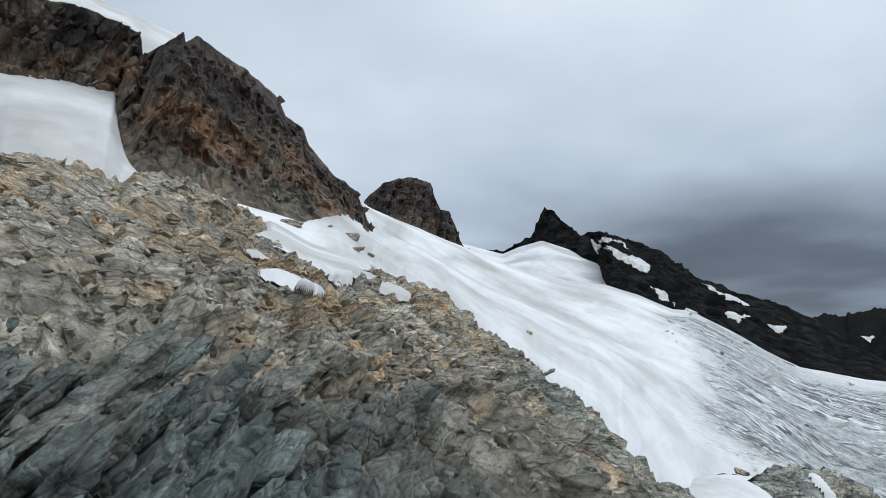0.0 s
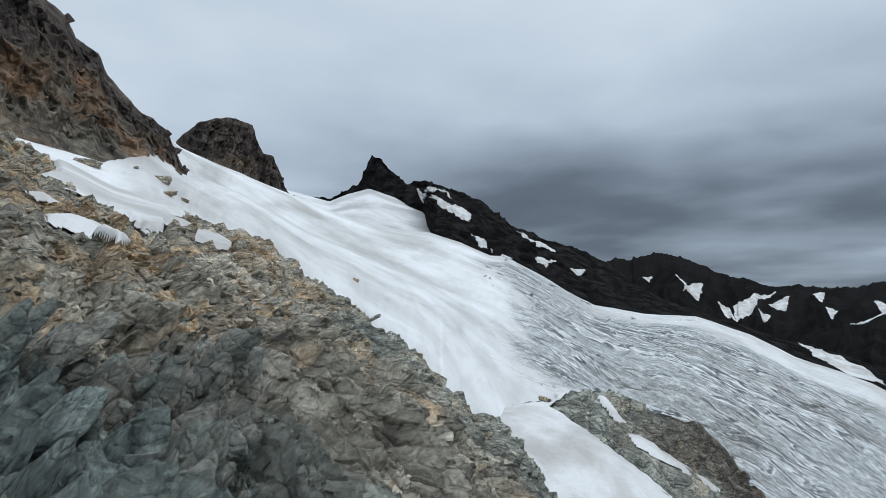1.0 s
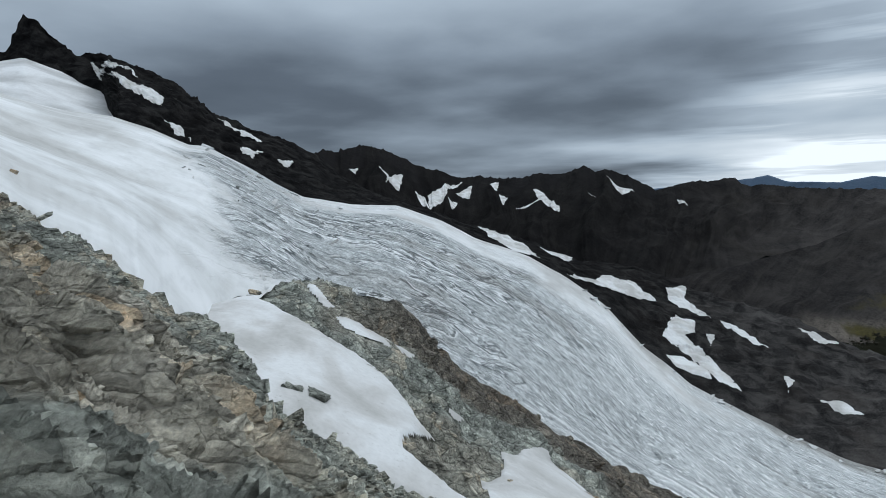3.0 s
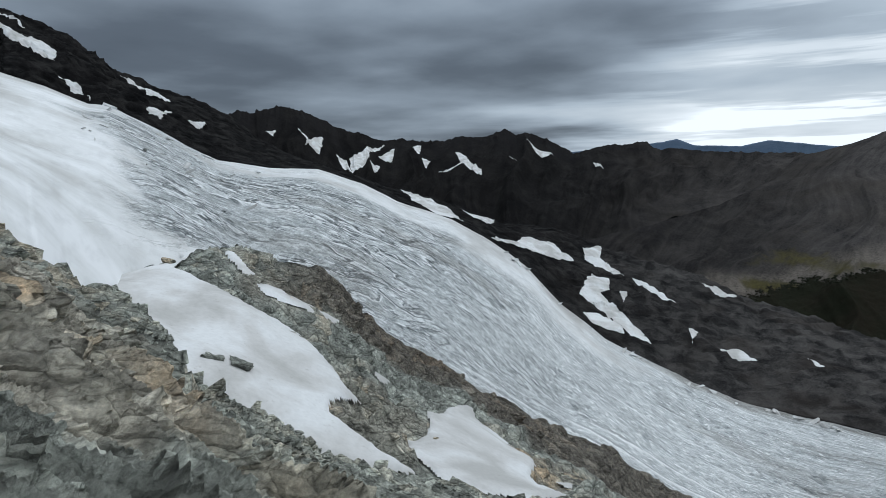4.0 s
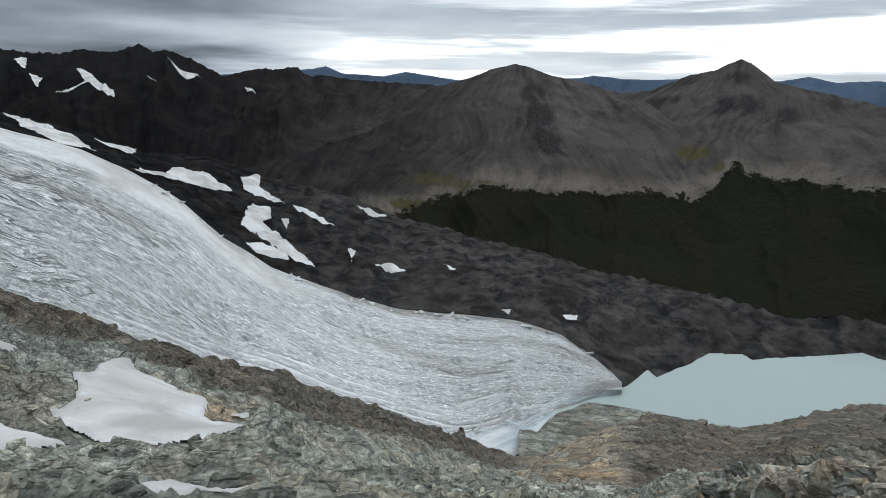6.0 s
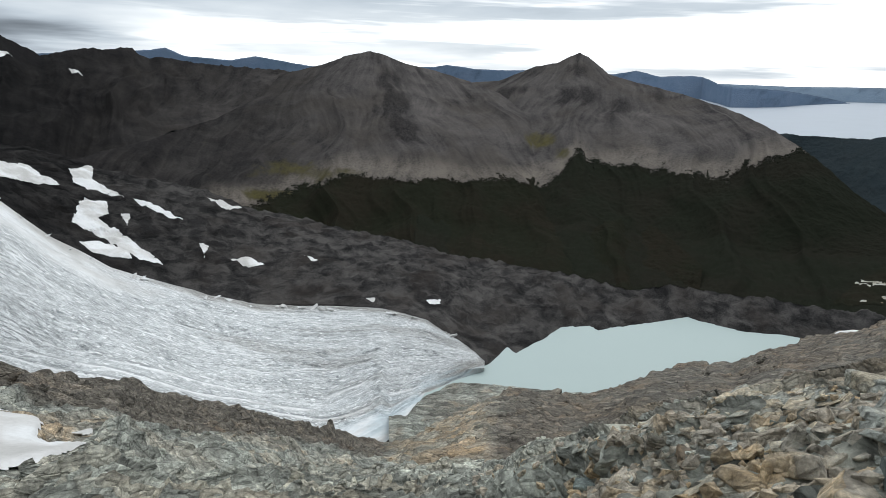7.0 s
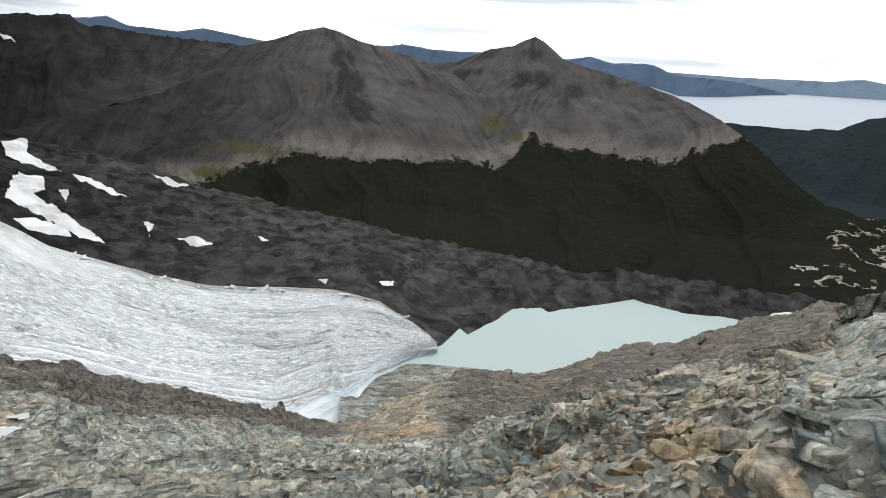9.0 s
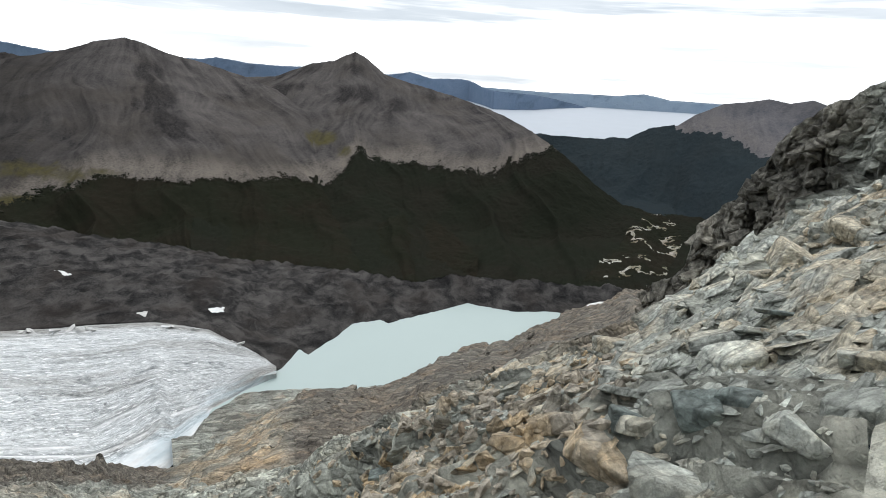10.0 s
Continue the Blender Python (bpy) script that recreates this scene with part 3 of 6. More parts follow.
BLUE = [
    (59.9, 4700, 93), (70.0, 4700, 148), (71.1, 4700, 167), (72.6, 4700, 116), (76.2, 4700, 98), (78.2, 4700, 126), (80.2, 4700, 102), (82.7, 4700,
    70), (83.2, 4700, 69), (93.8, 4700, 81), (94.9, 4700, 99), (97.2, 4700, 75), (99.7, 4700, 67), (101.7, 4700, 70), (105.2, 4700, 48), (109.7, 4700,
    54), (111.5, 4700, 77), (113.5, 4700, 41), (116.2, 4700, 50), (116.9, 4700, 44), (117.6, 4400, 18), (118.2, 4200, -3), (119.2, 3800, -17), (121.0, 3850, -21),
    (123.0, 4000, -28), (124.7, 4300, -49), (126.2, 4500, -75), (127.8, 4680, -106)]
COAST = [
    (114.0, 4850, 6), (118.0, 4850, 1), (123.5, 4850, -10), (127.5, 4850, -7), (130.2, 4850, -8), (131.2, 4850, 9), (132.3, 4850, 16), (133.6, 4850,
    -2), (134.4, 4850, -18), (136.0, 4850, -19), (138.0, 4850, -22), (146.0, 4850, -30), (156.0, 4850, -36)]
CRAG = [
    (135.1, 75.0, -22.0), (136.9, 72.2, -19.8), (137.9, 70.7, -17.5), (138.3, 70.0, -13.1), (140.8, 65.6, -9.1), (142.3, 62.9, -5.8), (144.0, 60.0,
    -1.9), (144.8, 59.4, -1.1), (146.2, 58.3, -0.0), (147.4, 57.4, 0.5), (148.3, 56.7, 1.2), (149.3, 56.0, 1.7), (150.5, 55.0, 2.2), (153.6, 50.0,
    2.8)]
BUTT_TOP = [
    (-43.9, 175.0, 91.6), (-39.7, 178.0, 92.4), (-37.2, 177.6, 90.1), (-34.1, 177.0, 91.5), (-31.9, 176.6, 90.5), (-29.3, 176.1, 88.9), (-28.6, 176.0,
    82.6), (-27.2, 160.0, 79.0), (-25.7, 164.1, 85.6), (-25.4, 165.0, 83.5), (-24.5, 167.4, 87.7), (-23.2, 171.0, 87.5), (-21.8, 174.7, 86.9), (-19.6,
    180.6, 86.3), (-18.0, 185.2, 84.5), (-16.6, 189.1, 83.2), (-15.9, 190.9, 78.6), (-14.2, 195.5, 77.4), (-13.5, 197.3, 72.5), (-12.1, 201.3, 68.5),
    (-10.6, 205.3, 64.3), (-9.8, 207.6, 64.3), (-8.6, 210.7, 61.5), (-7.1, 215.0, 50.5)]
HORN = [
    (-8.5, 500.0, 123.8), (-7.7, 501.4, 140.0), (-6.0, 504.6, 157.6), (-3.9, 508.5, 164.7), (-3.0, 510.2, 165.8), (-2.0, 512.0, 162.8), (-1.5, 513.1,
    161.8), (-1.1, 513.8, 151.9), (-0.4, 515.1, 139.7), (0.5, 516.7, 137.9), (1.0, 517.8, 128.2), (1.6, 518.9, 113.5), (2.2, 520.0, 106.3)]
E_FRONT = [
    (86.1, 322.0, -213.6), (88.9, 330.0, -214.0), (91.4, 345.0, -209.3), (93.2, 378.8, -215.0), (96.2, 402.5, -215.0), (99.9, 430.8, -215.0), (101.4,
    436.9, -215.0)]
F_NEAR = [
    (4.1, 1060, 207), (5.7, 1051, 206), (9.4, 1030, 224), (11.6, 993, 211), (13.1, 966, 198), (14.6, 940, 177), (15.1, 760, 126), (15.6, 650, 95)]
SHORE = [
    (91.4, 350.0, -211.5), (93.2, 381.1, -215.0), (96.2, 402.5, -215.0), (99.7, 402.4, -215.0), (103.8, 400.3, -215.0), (109.5, 403.2, -215.0)]
LAKE_FAR = [
    (96.7, 404.4, -215.0), (99.9, 430.8, -215.0), (101.6, 463.1, -215.0), (102.5, 453.4, -215.0), (105.2, 487.7, -215.0), (106.8, 515.7, -215.0),
    (109.5, 528.9, -215.0), (110.4, 521.7, -215.0), (113.8, 546.0, -215.0), (118.2, 591.5, -215.0), (119.2, 583.8, -215.0), (123.1, 577.0, -215.0),
    (125.8, 587.4, -215.0)]

LAKE_Z, SEA_Z = -215.0, -160.0


def _hash(ix, iy, iz):
    h = (ix * 374761393 + iy * 668265263 + iz * 2147483647) & 0xFFFFFFFF
    h = ((h ^ (h >> 13)) * 1274126177) & 0xFFFFFFFF
    h = ((h ^ (h >> 16)) * 2246822519) & 0xFFFFFFFF
    return ((h ^ (h >> 15)) & 0xFFFF) / 65535.0


def vnoise(p):
    """Smooth value noise of points (n, 3), in -1..1."""
    p = np.asarray(p, float)
    i = np.floor(p).astype(np.int64)
    f = p - i
    f = f * f * f * (f * (f * 6 - 15) + 10)
    out = 0
    for dx in (0, 1):
        wx = f[..., 0] if dx else 1 - f[..., 0]
        for dy in (0, 1):
            wy = f[..., 1] if dy else 1 - f[..., 1]
            for dz in (0, 1):
                wz = f[..., 2] if dz else 1 - f[..., 2]
                out = out + wx * wy * wz * _hash(i[..., 0] + dx, i[..., 1] + dy, i[..., 2] + dz)
    return out * 2 - 1


def fbm(p, octaves=5, gain=0.5, lac=2.03):
    p = np.asarray(p, float)
    total, amp, norm = 0, 1.0, 0.0
    for k in range(octaves):
        total = total + amp * vnoise(p + 17.3 * k)
        norm += amp
        p, amp = p * lac, amp * gain
    return total / norm


def ridged(p, octaves=5, gain=0.5, lac=2.07):
    """Sharp crests: 0 in the gullies, 1 on the crests."""
    p = np.asarray(p, float)
    total, amp, norm = 0, 1.0, 0.0
    for k in range(octaves):
        total = total + amp * (1 - np.abs(vnoise(p + 31.7 * k))) ** 2
        norm += amp
        p, amp = p * lac, amp * gain
    return total / norm


def slabs(p, dip, size, rough=0.35):
    """Tilted plates that overlap like shingles: a saw tooth across the beds, broken along them. In 0..1."""
    dip = np.asarray(dip, float) / np.linalg.norm(dip)
    along = np.cross(dip, (0.3, 0.2, 1.0))
    along /= np.linalg.norm(along)
    other = np.cross(dip, along)
    q = np.stack([p @ dip, p @ along * 0.35, p @ other * 0.45], -1) / size
    s = q[..., 0] + rough * 1.6 * fbm(q * 0.9, 3)
    cell = np.floor(s)
    f = s - cell
    pick = np.stack([cell * 7.13, np.floor(q[..., 1] * 0.8 + 0.5 * vnoise(q * 1.3)) + cell * 0.37, np.floor(q[..., 2] * 0.8)], -1).astype(np.int64)
    lift = _hash(pick[..., 0], pick[..., 1], pick[..., 2])
    return np.where(f < 0.85, f / 0.85, (1 - f) / 0.15) * (0.35 + 0.65 * lift)


def inside(poly, x, y):
    """Signed distance of plan points to a polygon, positive within."""
    px, py = poly[:, 0], poly[:, 1]
    d2, odd = np.full(x.shape, 1e18), np.zeros(x.shape, bool)
    for k in range(len(poly)):
        ax, ay, bx, by = px[k - 1], py[k - 1], px[k], py[k]
        ex, ey = bx - ax, by - ay
        t = np.clip(((x - ax) * ex + (y - ay) * ey) / (ex * ex + ey * ey + 1e-9), 0, 1)
        d2 = np.minimum(d2, (x - ax - t * ex) ** 2 + (y - ay - t * ey) ** 2)
        cross = ((ay > y) != (by > y)) & (x < (bx - ax) * (y - ay) / (by - ay + 1e-12) + ax)
        odd ^= cross
    return np.where(odd, 1, -1) * np.sqrt(d2)


def at(line, az):
    a = np.array(line)
    return np.interp(az, a[:, 0], a[:, 1]), np.interp(az, a[:, 0], a[:, 2])


class Fan:
    """A sheet of land over a fan of bearings, drawn from the nearest to the farthest through lines fitted to the
    camera's view.
    """

    def __init__(self, az, lines, rows, bulge=None):
        self.az, rs, zs = az, [], []
        got = [(l(az) if callable(l) else at(l, az)) for l in lines]
        for k, n in enumerate(rows):
            (r0, z0), (r1, z1) = got[k], got[k + 1]
            last = k == len(rows) - 1
            for j in range(n + (1 if last else 0)):
                f = j / n
                r = np.maximum(r0, 0.05) ** (1 - f) * np.maximum(r1, 0.05) ** f
                g = np.where(np.abs(r1 - r0) > 1e-6 * np.maximum(r0, r1), (r - r0) / np.where(np.abs(r1 - r0) > 1e-6, r1 - r0, 1), f)
                steep = np.abs(r1 - r0) < 0.35 * np.abs(z1 - z0)
                g = np.where(steep, f, g)
                rs.append(r)
                zs.append(z0 + (z1 - z0) * g + (bulge[k] if bulge else 0) * np.sin(np.pi * g) * np.minimum(np.abs(r1 - r0), 400) * 0.1)
        self.r, self.z = np.array(rs), np.array(zs)
        a = np.radians(az)[None, :]
        self.p = np.stack([np.sin(a) * self.r, np.cos(a) * self.r, self.z], -1)

    def normals(self):
        du = np.gradient(self.p, axis=1)
        dv = np.gradient(self.p, axis=0)
        n = np.cross(du, dv)
        n /= np.linalg.norm(n, axis=-1, keepdims=True) + 1e-9
        return np.where(n[..., 2:] < 0, -n, n)

    def height(self, az, r):
        """Height of the sheet at bearings and distances."""
        j = np.clip(np.interp(az, self.az, np.arange(len(self.az))), 0, len(self.az) - 1.001)
        out = np.empty(len(j))
        for n, (c, rr) in enumerate(zip(j, r)):
            i, f = int(c), c - int(c)
            out[n] = np.interp(rr, self.r[:, i], self.z[:, i]) * (1 - f) + np.interp(rr, self.r[:, i + 1], self.z[:, i + 1]) * f
        return out

    def mesh(self, name, mat, attrs=None, smooth=True, keep=None):
        h, w = self.r.shape
        idx = np.arange(h * w).reshape(h, w)
        quads = np.stack([idx[:-1, :-1], idx[:-1, 1:], idx[1:, 1:], idx[1:, :-1]], -1).reshape(-1, 4)
        if keep is not None:
            quads = quads[keep[:-1, :-1].ravel()]
            used, back = np.unique(quads, return_inverse=True)
            return grid_mesh(name, self.p.reshape(-1, 3)[used], back.reshape(-1, 4), mat, {k: np.asarray(v).ravel()[used] for k, v in attrs.items()}, smooth)
        return grid_mesh(name, self.p.reshape(-1, 3), quads, mat, attrs, smooth)


def grid_mesh(name, verts, quads, mat, attrs=None, smooth=True):
    me = bpy.data.meshes.new(name)
    n = quads.shape[1]
    me.vertices.add(len(verts))
    me.vertices.foreach_set("co", np.asarray(verts, np.float32).ravel())
    me.loops.add(quads.size)
    me.loops.foreach_set("vertex_index", quads.astype(np.int32).ravel())
    me.polygons.add(len(quads))
    me.polygons.foreach_set("loop_start", np.arange(0, quads.size, n, dtype=np.int32))
    me.polygons.foreach_set("use_smooth", np.full(len(quads), smooth))
    for key, val in (attrs or {}).items():
        me.attributes.new(key, "FLOAT", "POINT").data.foreach_set("value", np.asarray(val, np.float32).ravel())
    me.update(calc_edges=True)
    me.materials.append(mat)
    return me


def ease(x, a, b):
    t = np.clip((x - a) / (b - a), 0, 1)
    return t * t * (3 - 2 * t)


def shifted(line, k=1.0, dz=0.0, dr=0.0):
    return lambda az: (at(line, az)[0] * k + dr, at(line, az)[1] + dz)


def level(r, z):
    return lambda az: (np.full(len(az), float(r)), np.full(len(az), float(z)))

# ---- the large land forms ----
# near hillside, on which the camera stands
BACK = [(-206.2, 22.0, -1.2), (-195, 24, 3), (-170, 40, 14), (-130, 70, 34), (-90, 110, 48), (-60, 125, 40)]
HILL_EDGE = BACK + B_EDGE
FEET = [(-206.2, 1.0, -1.62), (154, 1.0, -1.62)]
HILL_MID = [(-206.2, 8.0, -2.6), (-130, 8.0, 0.2), (-60, 9.0, 0.3), (-38, 9.0, -0.4), (-20, 9.0, -0.7), (0, 9.0, -1.3), (20, 9.0, -3.3), (40, 9.0, -6.1), (60, 9, -7.2), (80, 9, -8.2), (100, 9, -7.8), (120, 9, -5.9), (140, 9, -3.5), (155, 8.0, -2.6)]
az_hill = np.concatenate([np.arange(-206.2, -44, 2.0), np.arange(-44, 153.8, 0.15), [153.8]])
hill = Fan(az_hill, [level(0.06, -1.6), FEET, HILL_MID, HILL_EDGE, shifted(HILL_EDGE, 1.03, -6), shifted(HILL_EDGE, 1.1, -30)], [3, 107, 190, 4, 3], [0, 0, -0.1, 0, 0])
BEDS_WEST, BEDS_EAST = (-0.65, -0.35, 0.67), (0.2, 0.5, 0.84)


# old snow on the hillside: depth in metres, and the outline in bearings and rises
HILL_SNOW = [
    (0.5, [(-18.6, 10.15), (-17.0, 10.03), (-15.6, 9.14), (-17.5, 9.43)]),
    (0.5, [(-17.1, 8.24), (-15.3, 8.5), (-13.5, 8.1), (-12.0, 7.35), (-10.4, 6.55), (-11.6, 6.05), (-14.3, 7.0), (-16.6, 7.6)]),
    (0.9, [(-16.8, 12.72), (-15.2, 13.6), (-11.0, 13.0), (-9.9, 12.0), (-9.5, 11.5), (-8.1, 10.9), (-6.7, 10.28), (-6.0, 9.6), (-6.9, 9.05), (-8.0, 9.12), (-6.0, 8.47), (-6.6, 8.09), (-8.2, 8.23), (-8.4, 7.5), (-9.6, 7.37), (-11.3, 8.59), (-14.1, 10.02), (-16.1, 10.89), (-17.6, 11.51), (-16.5, 11.86)]),
    (0.6, [(-7.1, 8.25), (-5.3, 8.05), (-3.8, 7.75), (-2.7, 7.04), (-2.9, 6.23), (-4.5, 6.45), (-5.9, 7.1)]),
    (0.4, [(47.6, -30.37), (50.8, -31.2), (51.6, -31.9), (52.6, -31.9), (54.5, -32.2), (56.5, -33.0), (58.2, -33.85), (60.8, -34.1), (63.9, -34.15), (61.3, -34.5), (59.2, -34.6), (56.6, -34.4), (54.1, -33.8), (52.3, -32.7), (50.3, -31.4)]),
    (0.3, [(65.0, -32.4), (67.2, -32.5), (66.6, -32.8), (65.4, -32.8)]),
]


# old snow on the rock rib, in the same way
RIB_SNOW = [
    (1.6, [(17.0, -3.2), (20.8, -4.35), (23.7, -5.35), (25.1, -6.8), (27.6, -8.42), (29.2, -9.39), (32.7, -11.79), (35.2, -13.53), (37.4, -15.45), (39.3, -17.75), (40.4, -19.54), (42.2, -21.61), (40.3, -20.76), (38.8, -20.77), (38.6, -21.55), (40.6, -23.23), (43.1, -25.15), (47.0, -27.57), (42.0, -26.9), (37.0, -24.8), (33.9, -23.2), (30.6, -21.2), (27.5, -19.2), (25.1, -16.8), (24.0, -14.9), (21.5, -11.8), (20.0, -9.6), (17.0, -7.5)]),
    (1.2, [(47.8, -22.03), (49.6, -22.51), (50.0, -21.91), (51.5, -21.71), (52.5, -21.93), (52.8, -22.91), (56.0, -25.11), (58.1, -26.1), (58.7, -26.99), (58.0, -27.78), (58.7, -28.39), (61.9, -29.17), (58.7, -29.7), (55.3, -29.5), (52.0, -29.1), (49.3, -28.1), (47.1, -26.3), (44.5, -23.91), (46.7, -24.74), (47.9, -24.23), (48.2, -23.23)]),
    (1.0, [(32.5, -9.35), (34.4, -9.95), (36.6, -11.41), (40.5, -13.69), (39.7, -13.8), (37.3, -12.5), (35.0, -11.45), (33.5, -10.66)]),
    (1.0, [(30.0, -5.52), (31.3, -6.82), (32.8, -8.77), (31.8, -8.8), (30.4, -7.03)]),
    (0.8, [(42.8, -17.9), (44.6, -19.3), (44.4, -19.75), (43.2, -19.0)]),
    (0.8, [(60.1, -28.2), (62.2, -27.94), (63.2, -28.4), (61.5, -28.65)]),
]


def calmed(fan, patches):
    """How much the ground below snow patches is smoothed, 0 to 1."""
    r = np.hypot(fan.p[..., 0], fan.p[..., 1])
    rise, a, calm = np.degrees(np.arctan2(fan.p[..., 2], r)), fan.az[None, :] + 0 * r, 0 * r
    for _, o in patches:
        o = np.array(o)
        c0, c1 = np.searchsorted(fan.az, [o[:, 0].min() - 1, o[:, 0].max() + 1])
        calm[:, c0:c1] = np.maximum(calm[:, c0:c1], ease(inside(o, a[:, c0:c1], rise[:, c0:c1]), -0.5, 0.1))
    return calm


def rough_hill():
    p, n, r = hill.p, hill.normals(), hill.r
    a = hill.az[None, :] + 0 * r
    east = ease(a, 85, 110)
    amp = ease(r, 0.8, 2.5)
    d = 0
    for size, depth, lo, hi in ((0.45, 0.22, 0, 14), (1.1, 0.62, 2, 50), (2.8, 1.5, 6, 200), (7.5, 2.6, 22, 300)):
        w = ease(r, lo, lo * 2 + 1) * (1 - ease(r, hi, hi * 1.6))
        d = d + w * depth * ((slabs(p, BEDS_WEST, size) * (1 - east) + slabs(p, BEDS_EAST, size) * east) - 0.42)
    d = d + fbm(p / 9.0, 6, 0.55) * 1.0 * ease(r, 4, 25) + fbm(p / 1.3, 5, 0.6) * 0.14 - 0.35 * ease(r, 20, 60)
    calm = calmed(hill, HILL_SNOW)
    hill.p = p + n * (d * amp * (1 - 0.9 * calm) - 0.5 * calm * ease(r, 10, 40))[..., None]
    warm = ease(r + 3 * fbm(p / 4.0, 4), 7, 11) * (1 - 0.62 * ease(a + 16 * fbm(p / 15.0, 3), -6, 12) * ease(r, 12, 45)) * (1 - 0.72 * ease(a + 8 * fbm(p / 12.0, 3), 16, 34)) * (1 - 0.5 * ease(a, 125, 136))
    return np.clip(warm, 0, 1)


tone_hill = rough_hill()
_a = hill.az[None, :] + 6 * fbm(hill.p / 9.0, 4)
_far = ease(hill.r / at(HILL_EDGE, hill.az)[0][None, :] + 0.2 * fbm(hill.p / 5.0, 4), 0.45, 0.65) * ease(_a, 108, 116) * (1 - ease(_a, 136, 141))
umber_hill = 0.6 * _far * ease(fbm(hill.p / 4.0 + 8, 4), -0.3, 0.15)
rust_hill = 0.4 * _far * ease(fbm(hill.p / 3.0, 4), -0.15, 0.2)
hillside = tagged(new("ground", hill.mesh("ground", TAN_ROCK, {"tone": tone_hill, "umber": umber_hill, "rust": rust_hill})), "steep hillside of fractured tan and grey-green schist", "hillside", kind="structure")

# lower hillside with the rock rib beside the ice
az_rib = np.arange(-37.6, 153.8, 0.2)
rib = Fan(az_rib, [shifted(B_EDGE, 0.8, -10), shifted(B_EDGE, 1.15, -14), D_EDGE, shifted(D_EDGE, 1.05, -12), shifted(D_EDGE, 1.12, -45)], [6, 150, 5, 3], [0, -0.1, 0, 0])


def rough_rib():
    p, n, r = rib.p, rib.normals(), rib.r
    d = slabs(p, (0.7, 0.45, 0.55), 24.0) * 6.0 + slabs(p, (0.7, 0.45, 0.55), 11.0) * 3.0 + slabs(p, (0.75, 0.3, 0.6), 4.0) * 2.1 + (ridged(p / 16.0, 5) - 0.6) * 2.8 + fbm(p / 34.0, 6, 0.55) * 3.0 - 5.2
    calm = calmed(rib, RIB_SNOW)
    rib.p = p + n * (d * (1 - 0.85 * calm) - 1.2 * calm)[..., None]


rough_rib()
_a = rib.az[None, :] + 0 * rib.r
_edge = at(D_EDGE, rib.az)[0][None, :]
rib_umber = 0.95 * ease(rib.r / _edge + 0.05 * fbm(rib.p / 18.0, 4) - 0.14 * (1 - ease(_a, 52, 64)), 0.68, 0.72) * ease(_a, 30, 40) * (1 - ease(_a, 88, 91))
rib_umber = np.maximum(rib_umber, 0.9 * ease(_a + 3 * fbm(rib.p / 20.0, 3), 99, 102) * ease(rib.r / _edge + 0.10 * fbm(rib.p / 25.0, 4), 0.14, 0.24))
rib_rust = (0.35 + 0.40 * ease(fbm(rib.p / 7.0, 4), -0.1, 0.1)) * ease(_a + 3 * fbm(rib.p / 20.0, 3), 89.0, 90.5) * (1 - ease(_a + 3 * fbm(rib.p / 20.0, 3), 99, 102)) * ease(rib.r / _edge, 0.25, 0.4) + 0.3 * ease(_a, 102, 110) * ease(fbm(rib.p / 30.0, 4), -0.05, 0.2)
rib_tone = np.clip(0.36 + 0.9 * fbm(rib.p / 45.0, 4), 0, 1)
ob = new("ground", rib.mesh("ground", RIB_ROCK, {"tone": rib_tone, "umber": rib_umber, "rust": rib_rust}))
tagged(ob, "rocky rib of grey and rust-brown rock beside the glacier", "rock rib", kind="structure")

# rocky shore between the ice and the lake
az_shore = np.arange(89.5, 113, 0.25)
shore = Fan(az_shore, [shifted(SHORE, 0.7, -12), shifted(SHORE, 0.78, 3), shifted(SHORE, 1.0, 0.8), shifted(SHORE, 1.05, -9)], [6, 50, 6], [0, 0, 0])
shore.p[..., 2] += fbm(shore.p / 14.0, 5) * 1.8 + slabs(shore.p, (0.7, 0.3, 0.6), 6.0) * 1.4
ob = new("ground", shore.mesh("ground", RIB_ROCK, {"tone": np.full(shore.r.shape, 0.4), "umber": 0.6 * ease(fbm(shore.p / 20.0, 4), -0.2, 0.3)}))
tagged(ob, "bare dark rock between the ice front and the lake", "rock shore", kind="structure")


# glacier
def ice_near(az):
    rb, zb = at(B_EDGE, az)
    rd, zd = at(D_EDGE, az)
    rf, zf = at(E_FRONT, az)
    f, g = ease(az, 14, 27), ease(az, 76, 88.5)
    r, z = (rb * 0.92) * (1 - f) + rd * 0.9 * f, (zb - 6) * (1 - f) + (zd - 16) * f
    return r * (1 - g) + rf * g, z * (1 - g) + (zf - 2) * g


az_ice = np.arange(-43, 99.5, 0.18)
ice = Fan(az_ice, [ice_near, E_BASE, E_FAR, shifted(E_FAR, 1.04, -20)], [110, 190, 4], [0.1, 0.25, 0])


